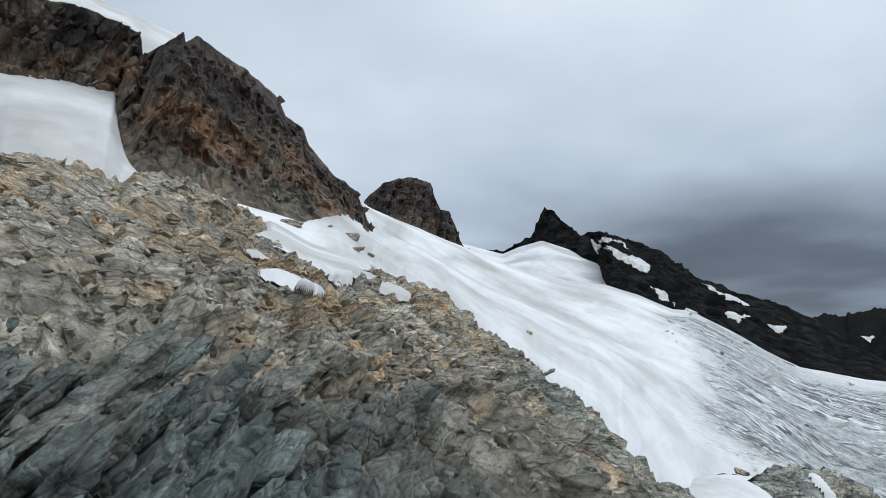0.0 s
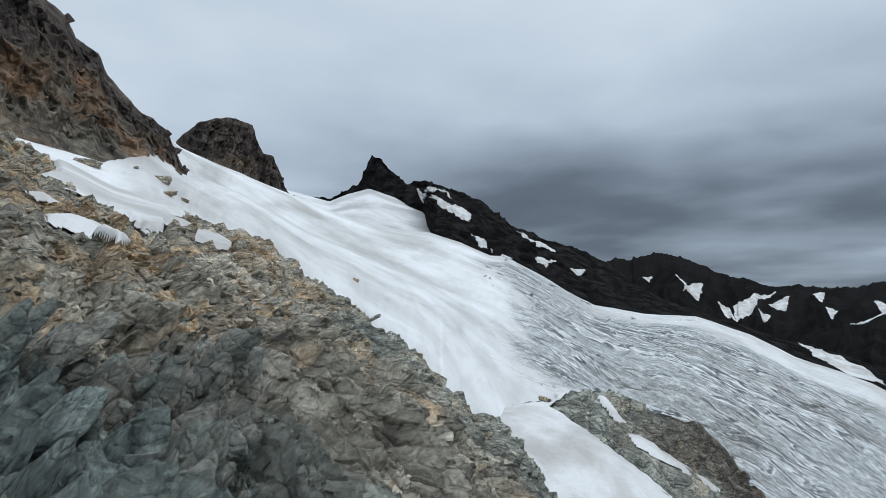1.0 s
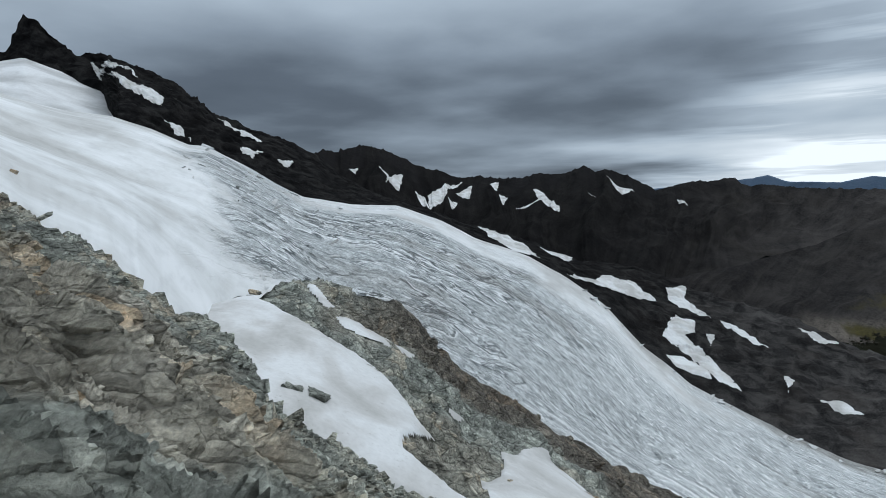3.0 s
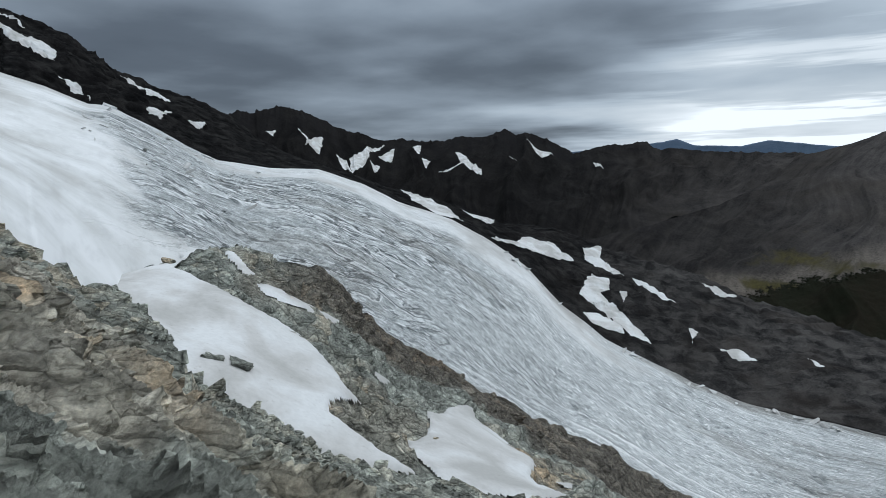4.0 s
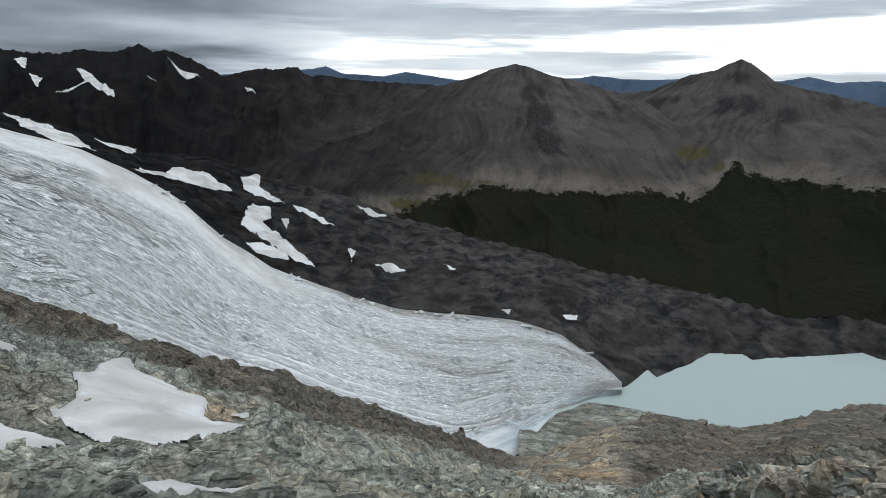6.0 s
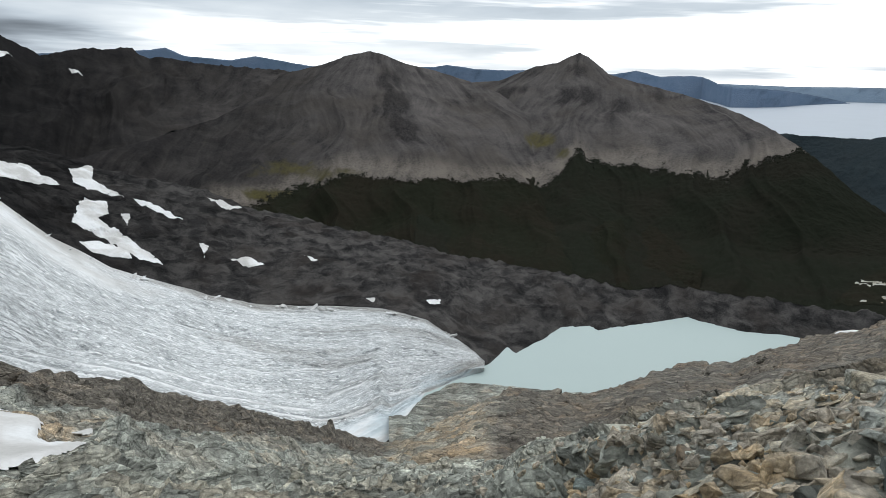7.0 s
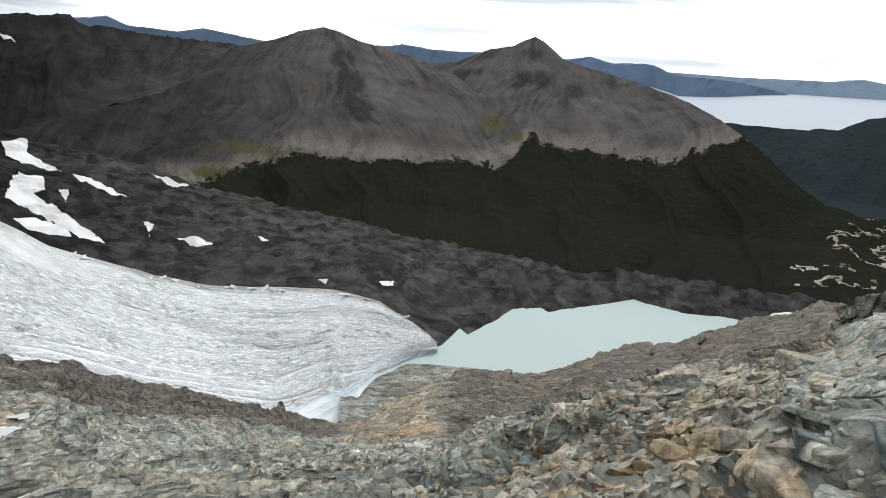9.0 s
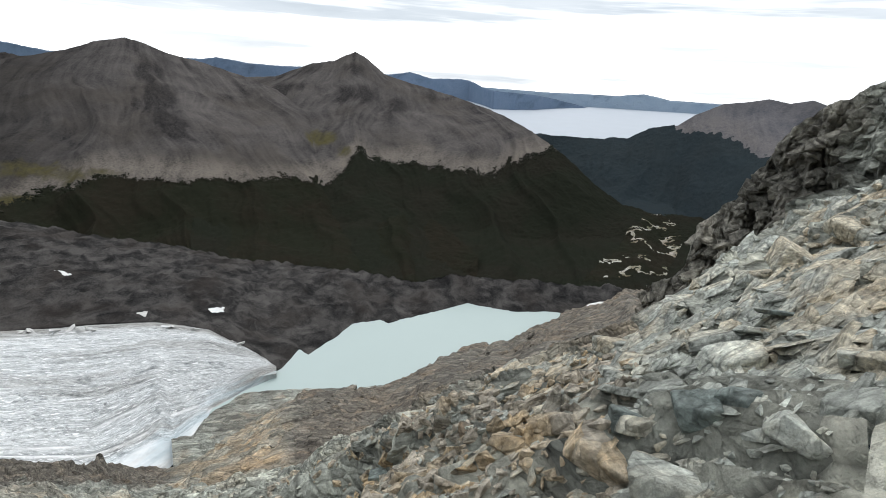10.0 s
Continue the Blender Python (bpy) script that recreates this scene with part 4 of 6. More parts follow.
def rough_ice():
    p, r = ice.p, ice.r
    a = ice.az[None, :] + 0 * r
    across = (r - r[:1]) / (r[-5:-4] - r[:1] + 1e-6)
    mid = p[len(p) // 2]
    step = np.r_[0, np.cumsum(np.linalg.norm(np.diff(mid, axis=0), axis=1))]
    u, v = step[None, :] + 0 * r, (r - r[:1]) * 1.0
    # streamlines spread evenly between the two margins, which run straight below the fall
    def line(top, k0, k1):
        q0, q1 = (np.array([math.sin(radians(k)) * at(top, k)[0], math.cos(radians(k)) * at(top, k)[0]]) for k in (k0, k1))
        d = (q1 - q0) / np.linalg.norm(q1 - q0)
        return (p[..., :2] - q0) @ d, (p[..., :2] - q0) @ np.array([-d[1], d[0]])
    u2, near_off = line(D_EDGE, 60.0, 86.0)
    _, far_off = line(E_FAR, 64.0, 97.0)
    near_off, far_off = np.abs(near_off), np.abs(far_off)
    w = ease(a, 52, 70)
    part = across * (1 - w) + w * near_off / (near_off + far_off + 1e-6)
    c0 = int(np.searchsorted(ice.az, 60.0))
    u = u * (1 - w) + (u2 - u2[100, c0] + u[0, c0]) * w
    v = part * 210.0
    still = 1 - ease(a, 78, 88)
    bare = ease(a + 10 * fbm(p / 90.0, 3) + 10 * (across - 0.5), 21, 38) * ease(across + 0.12 * fbm(p / 60.0, 3), 0.06, 0.16)
    bright = ease(across + 0.1 * fbm(p / 70.0, 4), 0.70, 0.82) * (1 - ease(a, 62, 74)) * ease(a, 24, 34)
    bare = bare * (1 - 0.75 * bright)
    q = np.stack([u / 70.0, v / 8.0, 0 * u], -1)
    streak = ridged(q + 0.5 * fbm(p / 35.0, 3)[..., None], 4)
    crack = np.clip((streak - 0.80) / 0.10, 0, 1) * bare * ease(fbm(p / 55.0 + 9, 3), -0.15, 0.2)
    q2 = np.stack([u / 9.0, v / 26.0, 0 * u], -1)
    fall = ease(a, 20, 27) * (1 - ease(a, 36, 46))
    cross = np.clip((ridged(q2 + 0.7 * fbm(p / 26.0, 3)[..., None], 3) - 0.78) / 0.1, 0, 1) * np.maximum(0.5 * bare, fall) * ease(fbm(p / 50.0 + 5, 3), -0.05, 0.25)
    hump = fbm(np.stack([u / 26.0, v / 11.0, 0 * u], -1), 5, 0.6)
    lip = ease(a, 87, 90) * (1 - (1 - np.clip((r - r[:1]) / 14.0, 0, 1)) ** 2)
    ice.p[..., 2] += lip * 1.1 * (1 - ease(a, 97.5, 99.3)) + fbm(p / 60.0, 4) * (1.2 + 2.0 * bare) * ease(r, 130, 300) * (0.25 + 0.75 * still) - 1.0 + hump * (0.1 + 1.3 * bare) * ease(r, 120, 200) * still + streak * 1.2 * bare * still + fbm(p / 9.0, 5, 0.6) * 0.7 * (1 - still) - crack * 2.4 - cross * 2.6
    side = np.maximum(ease(across, 0.90, 0.99), 0.8 * (1 - ease(across, 0.1, 0.2))) * ease(a, 40, 60) * (1 - 0.6 * ease(a, 76, 86))
    dirt = np.clip(side + 0.45 * ease(fbm(np.stack([u / 110.0, v / 16.0, 0 * u], -1) + 3, 4), 0.15, 0.45) * bare, 0, 1) * (1 - 0.9 * bright)
    dirt = np.maximum(dirt, 0.9 * ease(a + 2 * fbm(p / 12.0, 4), 92, 95) * (1 - ease((r - r[:1]) + 8 * fbm(p / 10.0, 4), 10, 22)))
    dirt = np.maximum(dirt, 0.8 * ease(a, 86.5, 88.5) * (1 - ease(a, 93, 95)) * (1 - ease((r - r[:1]) + 5 * fbm(p / 9.0, 4), 4, 14)))
    blue = ease(a, 80, 90) * (1 - ease(across, 0.1, 0.45))
    fallen = ease(a + 6 * fbm(p / 50.0, 3), 19, 27) * (1 - ease(a + 10 * fbm(p / 60.0, 3), 44, 66)) * (1 - bright) * ease(across, 0.1, 0.25)
    bare = np.maximum(bare, 0.9 * fallen)
    # long clean bands of white ice along the streamlines
    band, seam = 0 * u, 0 * u
    for k, v0 in enumerate((14.0, 23.0, 30.0, 41.0, 47.0, 60.0, 78.0)):
        off = v - v0 - 1.6 * fbm(np.stack([u / 60.0 + 7 * k, 0 * u, 0 * u], -1), 3)
        gone = ease(fbm(np.stack([u / 45.0 + 3.7 * k, 0 * u + k, 0 * u], -1), 3), -0.12, 0.1)
        band, seam = np.maximum(band, np.exp(-(off / 1.5) ** 2) * gone), np.maximum(seam, np.exp(-((off - 3.2) / 1.5) ** 2) * gone)
    band, seam = (k * ease(a, 44, 56) * (1 - ease(a, 90, 94)) for k in (band, seam))
    ice.p[..., 2] += 0.5 * band
    return {"band": band, "seam": seam, "fall": fallen, "ice": bare, "crack": np.maximum(crack, cross), "blue": blue, "dirt": dirt, "fu": u, "fv": v}


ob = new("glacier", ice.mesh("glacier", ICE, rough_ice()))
tagged(ob, "grey-white glacier with crevasses flowing down to the lake", "glacier")

# upper snow basin below the horn
az_up = np.arange(-10, 26, 0.25)
basin = Fan(az_up, [shifted(E_FAR, 1.02, -25), U_FAR, shifted(U_FAR, 1.05, -30)], [60, 4], [-0.2, 0])
basin.p[..., 2] += fbm(basin.p / 160.0, 2) * 1.0
ob = new("snowfield", basin.mesh("snowfield", FIRN))
tagged(ob, "smooth white snow basin below the horn peak", "snowfield")


# dark slope beyond the glacier
def far_side_near(az):
    r, z = at(F_NEAR, az)
    r1, z1 = at(E_FAR, az)
    r2, z2 = at(LAKE_FAR, az)
    f = ease(az, 15.6, 17)
    g = ease(az, 96.6, 99.4)
    r, z = r * (1 - f) + r1 * f, z * (1 - f) + z1 * f
    return r * (1 - g) + r2 * g, z * (1 - g) + (z2 - 1) * g


def below(fun, k, dz):
    return lambda az: (fun(az)[0] * k, fun(az)[1] + dz)


az_far = np.arange(4.2, 154.5, 0.18)
far_side = Fan(az_far, [below(far_side_near, 0.985, -40), far_side_near, F_FAR, shifted(F_FAR, 1.06, -25), shifted(F_FAR, 1.5, -200)], [6, 130, 4, 4], [0, 0.15, 0, 0])


def rough_far_side():
    p, n, r = far_side.p, far_side.normals(), far_side.r
    near = far_side_near(far_side.az)[0][None, :]
    k = ease(r, 420, 560) * (0.25 + 0.75 * ease(r - near, 4, 60))
    d = (ridged(p / 70.0, 5) - 0.5) * 6.5 * k + slabs(p, (0.5, 0.6, 0.6), 14.0) * 3.0 * k + slabs(p, (0.3, 0.7, 0.6), 5.0) * 1.3 * k + fbm(p / 12.0, 4) * 2.0 * k
    e = ease(-far_side.az[None, :], -32, -20)
    d = d + (ridged(p / 40.0 + 3, 5) - 0.62) * 16 * e - 3.0 * k
    far_side.p = p + n * d[..., None]
    crest = ease(r / at(F_FAR, far_side.az)[0][None, :], 0.96, 0.995) * e
    far_side.p[..., 2] += crest * (ridged(np.stack([far_side.az[None, :] * 1.6 + 0 * r, 0 * r, 0 * r], -1), 5, 0.6) - 0.6) * 7


rough_far_side()
# West of bearing 80 the colour is darkened: darker rock, and gloom.
ob = new("ground", far_side.mesh("ground", SLATE_SLOPE, {"crag": 0 * far_side.r, "shaded": (1 - ease(far_side.az[None, :] + 8 * fbm(far_side.p / 90.0, 4), 56, 80)) * 0.9}))
tagged(ob, "dark slate slope beyond the glacier and the lake", "mountainside", kind="structure")


# cliffs
def cliff(name, label, category, az, base, top, thick, rows, amp, grain, mat, dark_top=0.6, rust=0.5, pale=None):
    """A rock face from its foot to its skyline, cut by steep cracks and ledges."""
    f = Fan(az, [base, top, shifted(top, 1.0, -0.2 * thick, 0.6 * thick), shifted(top, 1.0, -4 * thick, 2.0 * thick)], [rows, 6, 6])
    p = f.p
    n = f.normals()
    up = np.clip(np.arange(len(p)) / rows, 0, 1)[:, None] + 0 * f.r
    out = -np.stack([np.sin(np.radians(az)), np.cos(np.radians(az)), 0 * az], -1)[None] * np.ones((len(p), 1, 1))
    q = (p + fbm(p / grain, 3)[..., None] * grain * 0.35) * np.array([1, 1, 0.35]) / grain
    crack = ridged(q, 6, 0.58)
    ledge = slabs(p, (0.2, 0.35, 0.9), grain * 0.5)
    plate = slabs(p, (0.8, 0.5, -0.35), grain * 0.45)
    d = (crack - 0.6) * amp * 1.2 + (plate - 0.4) * amp * 0.7 + (ledge - 0.4) * amp * 0.35
    f.p = p + out * (d * np.clip(6 * (1.04 - up), 0.25, 1) * np.clip(6 * (up - 0.12), 0, 1))[..., None] + n * (0.10 * amp * fbm(p / grain * 3, 4))[..., None]
    band = up + 0.28 * fbm(p / grain / 1.5, 5)
    attrs = {"tone": np.clip(1.0 - ease(band, dark_top, dark_top + 0.25), 0, 1), "umber": 0.75 * ease(band, dark_top - 0.1, dark_top + 0.2),
             "rust": rust * ease(band, 0.22, 0.38) * (1 - ease(band, dark_top - 0.05, dark_top + 0.15)) * ease(fbm(p / grain / 0.8 + 4, 4), -0.25, 0.25)}
    if pale is not None:
        k = 1 - pale(az[None, :] + 3 * fbm(p / grain, 4), up)
        attrs["umber"], attrs["rust"] = attrs["umber"] * k, attrs["rust"] * k
    ob = new(name, f.mesh(name, mat, attrs))
    return tagged(ob, label, category), f, attrs


CLIFFS = []
CLIFFS.append(cliff("rock_buttress", "dark rock buttress with rust-stained face above the snow", "cliff", np.arange(-44, -7.0, 0.07), shifted(BUTT_BASE, 0.985, -7), BUTT_TOP, 12, 170, 6.0, 14.0, CLIFF_ROCK, 0.52, 0.85))
CLIFFS.append(cliff("horn_peak", "dark serrated rock horn standing in snow", "peak", np.arange(-8.5, 2.6, 0.05), shifted(HORN, 0.97, -55), HORN, 12, 80, 12.0, 24.0, CLIFF_ROCK, 0.25, 0.2))
CLIFFS.append(cliff("crag", "jagged brown crag on the ridge beside the boulder slope", "crag", np.arange(134.8, 153.6, 0.04), shifted(CRAG, 0.85, -28), CRAG, 6, 130, 4.5, 5.0, RIB_ROCK, 0.1, 0.6, lambda a, up: 0.85 * ease(a, 146.5, 149.5)))


# mountains round the valley
def lens_of(a, rise, spots):
    """Soft patches on a slope: bearing, rise, half width and half height, all in degrees."""
    out = 0 * a
    for a0, e0, wa, we in spots:
        out = np.maximum(out, np.exp(-((a - a0) / wa) ** 2 - ((rise - e0) / we) ** 2))
    return out


def mountain(name, label, az, lines, rows, amp, mat, wood=None, gully=2.4, kind="", seed=0.0, peak=None, shaded=None, canopy=1.0, jag=6.0, turf=(), crags=(), crag_all=0.35):
    """A mountain flank from its foot to its crest. Ribs and gullies run down the fall line, away from the peak (bearing, height, height of the foot)."""
    f = Fan(az, lines, rows)
    p, n = f.p, len(f.p) - rows[-1]
    up = np.clip(np.arange(len(p)) / n, 0, 1)[:, None] + 0 * f.r
    a = az[None, :] + 0 * f.r
    if peak:
        sink = np.clip((peak[1] - p[..., 2]) / (peak[1] - peak[2]), 0, 1.1)
        u = (a - peak[0]) / (0.28 + 0.9 * sink)
    else:
        sink, u = 1 - up, a + 2.5 * (1 - up)
    u = u + fbm(p / 330.0 + seed, 3) * gully * 0.55
    q = np.stack([u / gully + seed, sink * 0.8, 0 * a + seed], -1)
    g = ridged(q, 4, 0.45)
    body = np.clip(4.5 * up * (1 - up), 0, 1) ** 0.8
    f.p[..., 2] += ((g - 0.6) * amp + fbm(p / 160.0 + seed, 3) * amp * 0.2) * body
    rise = np.degrees(np.arctan2(f.p[..., 2], f.r))
    rock = fbm(np.stack([u / gully * 2.6, sink * 5.0, 0 * a + seed], -1), 6, 0.62)
    crag = np.maximum(crag_all * ease(up, 0.72, 0.98), lens_of(a + 0.6 * rock, rise + 0.5 * rock, crags))
    crag = ease(0.85 * crag + 0.9 * rock, 0.22, 0.8)
    f.p[..., 2] += crag * fbm(p / 14.0 + seed, 4, 0.6) * amp * 0.16 * body
    f.p[..., 2] += fbm(p / 25.0 + seed, 4, 0.6) * amp * 0.02 + ease(up, 0.9, 1.0) * (ridged(np.stack([a * 1.3 + seed, 0 * a, 0 * a], -1), 5, 0.6) - 0.62) * jag
    attrs = {"crag": crag, "su": u, "sv": sink, "turf": ease(0.75 * lens_of(a + 1.2 * rock, rise + 0.5 * rock, turf) + 0.6 * fbm(p / 60.0 + seed, 5, 0.6), 0.32, 0.8)}
    if shaded:
        attrs["shaded"] = shaded(a)
    if wood is not None:
        line = np.interp(az, *np.array(wood).T)[None, :]
        over = rise - line
        ragged = 1.0 * fbm(np.stack([u / gully * 3.0, sink * 3.0, 0 * a + seed], -1), 4, 0.6) + 0.55 * fbm(p / 45.0 + seed, 4, 0.6) + 0.22 * vnoise(p / 12.0)
        attrs["wood"] = np.clip(0.5 - (over + ragged) / 1.2, 0, 1)
        attrs["scree"] = ease(over + 0.8 * fbm(p / 110.0 + seed, 4), 2.4, 0.4) * (1 - attrs["wood"]) * (1 - attrs["turf"])
        f.p[..., 2] += ease(attrs["wood"], 0.4, 0.6) * (4 + 3 * vnoise(p / 11.0) + 2 * vnoise(p / 5.0)) * canopy
    whole = wood is None
    ob = tagged(new(name, f.mesh(name, mat, attrs, keep=None if whole else attrs["wood"] < 0.5)), label, "mountain", kind=kind)
    if not whole:
        trees = new("woods", f.mesh("woods", mat, attrs, keep=attrs["wood"] >= 0.5))
        trees.parent = ob
        tagged(trees, "dark closed canopy of southern beech woods", kind="stuff")
    return ob, f, attrs


def crowns(ob, fan, attrs, count, bearings, share, half, seed, label, mat):
    """Single tree crowns on a wooded flank, joined; share: the range of the wood attribute in which they stand."""
    rng = np.random.default_rng(seed)
    w = attrs["wood"]
    ok = (w >= share[0]) & (w <= share[1]) & (fan.az[None, :] > bearings[0]) & (fan.az[None, :] < bearings[1])
    i, j = np.nonzero(ok)
    pick = rng.integers(0, len(i), count)
    q = fan.p[i[pick], j[pick]] + rng.normal(0, 2.0, (count, 3)) * np.array([1, 1, 0])
    size = np.exp(rng.uniform(np.log(half[0]), np.log(half[1]), count))
    V, T, base = [], [], 0
    kind = rng.integers(0, len(CROWNS), count)
    turn = rng.uniform(0, 2 * np.pi, count)
    for k, (v, t) in enumerate(CROWNS):
        m = np.flatnonzero(kind == k)
        c, s_ = np.cos(turn[m])[:, None], np.sin(turn[m])[:, None]
        x, y, z = v[:, 0][None], v[:, 1][None], v[:, 2][None]
        w3 = np.stack([c * x - s_ * y, s_ * x + c * y, z * 0.7 + 0 * c], -1) * size[m][:, None, None] + q[m][:, None, :]
        V.append(w3.reshape(-1, 3))
        T.append((t[None] + (np.arange(len(m)) * len(v))[:, None, None] + base).reshape(-1, 3))
        base += len(m) * len(v)
    me = grid_mesh("trees", np.concatenate(V), np.concatenate(T), mat, None, smooth=True)
    trees = new("trees", me)
    trees.parent = ob
    return tagged(trees, label, kind="stuff")


def block_shapes(count, seed, flat):
    """Angular blocks: hulls of points pushed out towards a box. Returns (vertices, triangles) pairs."""
    rng = np.random.default_rng(seed)
    made = []
    for _ in range(count):
        pts = rng.uniform(-1, 1, (13, 3))
        k = np.max(np.abs(pts), axis=1, keepdims=True)
        pts = pts / k * rng.uniform(0.8, 1.0, (13, 1)) * np.array([1.0, rng.uniform(0.45, 0.85), flat * rng.uniform(0.7, 1.4)])
        bm = bmesh.new()
        for q in pts:
            bm.verts.new(q)
        bmesh.ops.convex_hull(bm, input=bm.verts)
        bmesh.ops.delete(bm, geom=[v for v in bm.verts if not v.link_faces], context="VERTS")
        bmesh.ops.triangulate(bm, faces=bm.faces)
        bm.verts.index_update()
        made.append((np.array([v.co[:] for v in bm.verts]), np.array([[v.index for v in f.verts] for f in bm.faces])))
        bm.free()
    return made


CROWNS = [(v * np.array([0.85, 0.95, 1.0]), t) for v, t in block_shapes(8, 8, 0.9)]
H_FOOT = [(25, 1200, -250), (50, 1200, -270), (58, 1350, -270), (63, 1650, -230), (67, 2000, -160), (71, 2450, -110), (90, 2650, -110)]
R_FOOT = [(125, 2050, -250), (130, 1850, -285), (136, 1800, -300), (140, 1600, -310), (145, 1400, -312), (156, 1250, -312)]
# Cloud gloom on the ridge and beside it is put into the rock colour.
_, ridge, _ = mountain("mountain", "dark mountain ridge with scattered snow patches", np.arange(25.8, 87, 0.1), [shifted(H_FOOT, 0.85, -60), H_FOOT, H_CREST, shifted(H_CREST, 1.2, -250)], [14, 170, 6], 80, MOUNTAIN, H_TREES, 3.4, seed=1.5, jag=15.0, shaded=lambda a: 0.95 - 0.55 * ease(a, 60, 80), crag_all=0.6)
_ob, broad, _at = mountain("mountain", "brown scree mountain with dark gullies above the woods", np.arange(60, 119, 0.1), [level(850, -345), M_FOOT, M_CREST, shifted(M_CREST, 1.2, -250)], [50, 180, 6], 62, MOUNTAIN, M_TREES, 5.5, seed=4.2, peak=(88.1, 98, -318), canopy=0.6, jag=4.0, shaded=lambda a: 0.7 * (1 - ease(a, 74, 90)),
    crags=[(89.6, -0.3, 1.5, 1.0), (90.6, -2.2, 1.9, 1.6), (91.3, -4.6, 1.5, 1.2), (95.5, -2.2, 1.4, 0.5)], turf=[(103.5, -5.2, 1.8, 0.9), (82.0, -8.3, 4.0, 1.0), (78.5, -10.6, 3.0, 0.8), (86.0, -8.4, 2.5, 0.6)])
crowns(_ob, broad, _at, 1800, (76, 119), (0.30, 0.60), (1.5, 4.0), 72, "scattered beech scrub at the tree line", BEECH)
_ob, pointed, _at = mountain("mountain", "brown pointed mountain with woods round its foot", np.arange(92.1, 141.0, 0.1), [level(850, -340), level(1400, -318), N_CREST, shifted(N_CREST, 1.2, -250)], [50, 180, 6], 62, POINTED, N_TREES, 6.0, seed=7.7, peak=(106.6, 109, -318), canopy=0.6, jag=4.0,
    crags=[(107.2, -1.2, 2.2, 1.0), (110.6, -2.0, 1.6, 0.9), (101.0, -1.1, 3.2, 0.6), (106.5, 0.9, 1.5, 0.7)], turf=[(103.5, -5.2, 2.0, 1.0), (105.6, -6.2, 1.2, 0.7)])
crowns(_ob, pointed, _at, 1800, (104, 128.5), (0.30, 0.60), (1.5, 4.0), 74, "scattered beech scrub at the tree line", SHADED_BEECH)
mountain("mountain", "hazy wooded mountain beyond the river valley", np.arange(120, 154.4, 0.1), [shifted(R_FOOT, 0.92, -40), R_FOOT, R_CREST, shifted(R_CREST, 1.1, -150)], [14, 120, 6], 45, HAZE_HILL, R_TREES, 4.0, seed=2.9, canopy=0.5, crag_all=0.2, jag=2.5)
mountain("backdrop", "distant mountain range on the horizon, tinted haze blue", np.arange(60, 127.9, 0.1), [shifted(BLUE, 0.985, -400), BLUE, shifted(BLUE, 1.02, -100)], [40, 4], 25, BLUE_HAZE, None, 3.0, "structure", 9.1)
mountain("backdrop", "low coast beyond the sea channel, tinted haze blue", np.arange(114, 156, 0.15), [shifted(COAST, 0.99, -400), COAST, shifted(COAST, 1.02, -100)], [30, 4], 8, FAR_COAST, None, 3.0, "structure", 5.3, jag=4.0)

az_all = np.arange(-206, 154.1, 1.0)
valley = Fan(az_all, [level(260, -370), level(900, -352), level(1500, -345), level(2550, -176), level(4900, -300)], [10, 30, 30, 30])
ob = new("ground", valley.mesh("ground", HAZE_HILL, {"wood": np.ones(valley.r.shape), "crag": 0 * valley.r}))
tagged(ob, "dark wooded valley floor", "valley floor", kind="structure")

lake = Fan(np.arange(93, 131, 0.5), [level(330, LAKE_Z), level(598, LAKE_Z)], [30])
tagged(new("water", lake.mesh("water", LAKE)), "pale turquoise meltwater lake below the ice front", "lake", kind="structure")


def sea_near(az):
    return np.maximum(at(N_CREST, az)[0], at(R_CREST, az)[0]), np.full(len(az), SEA_Z)


# the far edge is raised 60 m to fit the camera's view
sea = Fan(np.arange(100, 155, 0.5), [sea_near, level(4840, SEA_Z + 60)], [24])
tagged(new("water", sea.mesh("water", SEA)), "silver-grey sea channel behind the mountains", "sea", kind="structure")


# ---- loose and broken rock on the hillside ----
PLATES = block_shapes(14, 3, 0.16)
BLOCKS = block_shapes(14, 4, 0.5)
STONES = block_shapes(10, 5, 0.75)


def turn_to(normal, along, rng, jitter):
    """Turns whose third axis is the bed normal, shaken by jitter."""
    n = normal + rng.normal(0, jitter, normal.shape)
    n /= np.linalg.norm(n, axis=1, keepdims=True)
    t = along + rng.normal(0, jitter, normal.shape)
    t -= n * np.sum(t * n, axis=1, keepdims=True)
    t /= np.linalg.norm(t, axis=1, keepdims=True)
    return np.stack([t, np.cross(n, t), n], -1)


def spots(fan, count, bearings, rows, rng):
    """Random places on a fan's surface: index coordinates, points and distances."""
    c0, c1 = np.searchsorted(fan.az, bearings)
    j = rng.uniform(c0, min(c1, len(fan.az) - 1.01), count)
    i = rng.uniform(rows[0], rows[1], count)
    i0, j0 = i.astype(int), j.astype(int)
    fi, fj = (i - i0)[:, None], (j - j0)[:, None]
    p = fan.p
    q = p[i0, j0] * (1 - fi) * (1 - fj) + p[i0 + 1, j0] * fi * (1 - fj) + p[i0, j0 + 1] * (1 - fi) * fj + p[i0 + 1, j0 + 1] * fi * fj
    return i0, j0, q, np.hypot(q[:, 0], q[:, 1])


def beds(az):
    w, e = np.array(BEDS_WEST), np.array(BEDS_EAST)
    f = ease(az, 85, 110)[:, None]
    n = w * (1 - f) + e * f
    return n / np.linalg.norm(n, axis=1, keepdims=True)


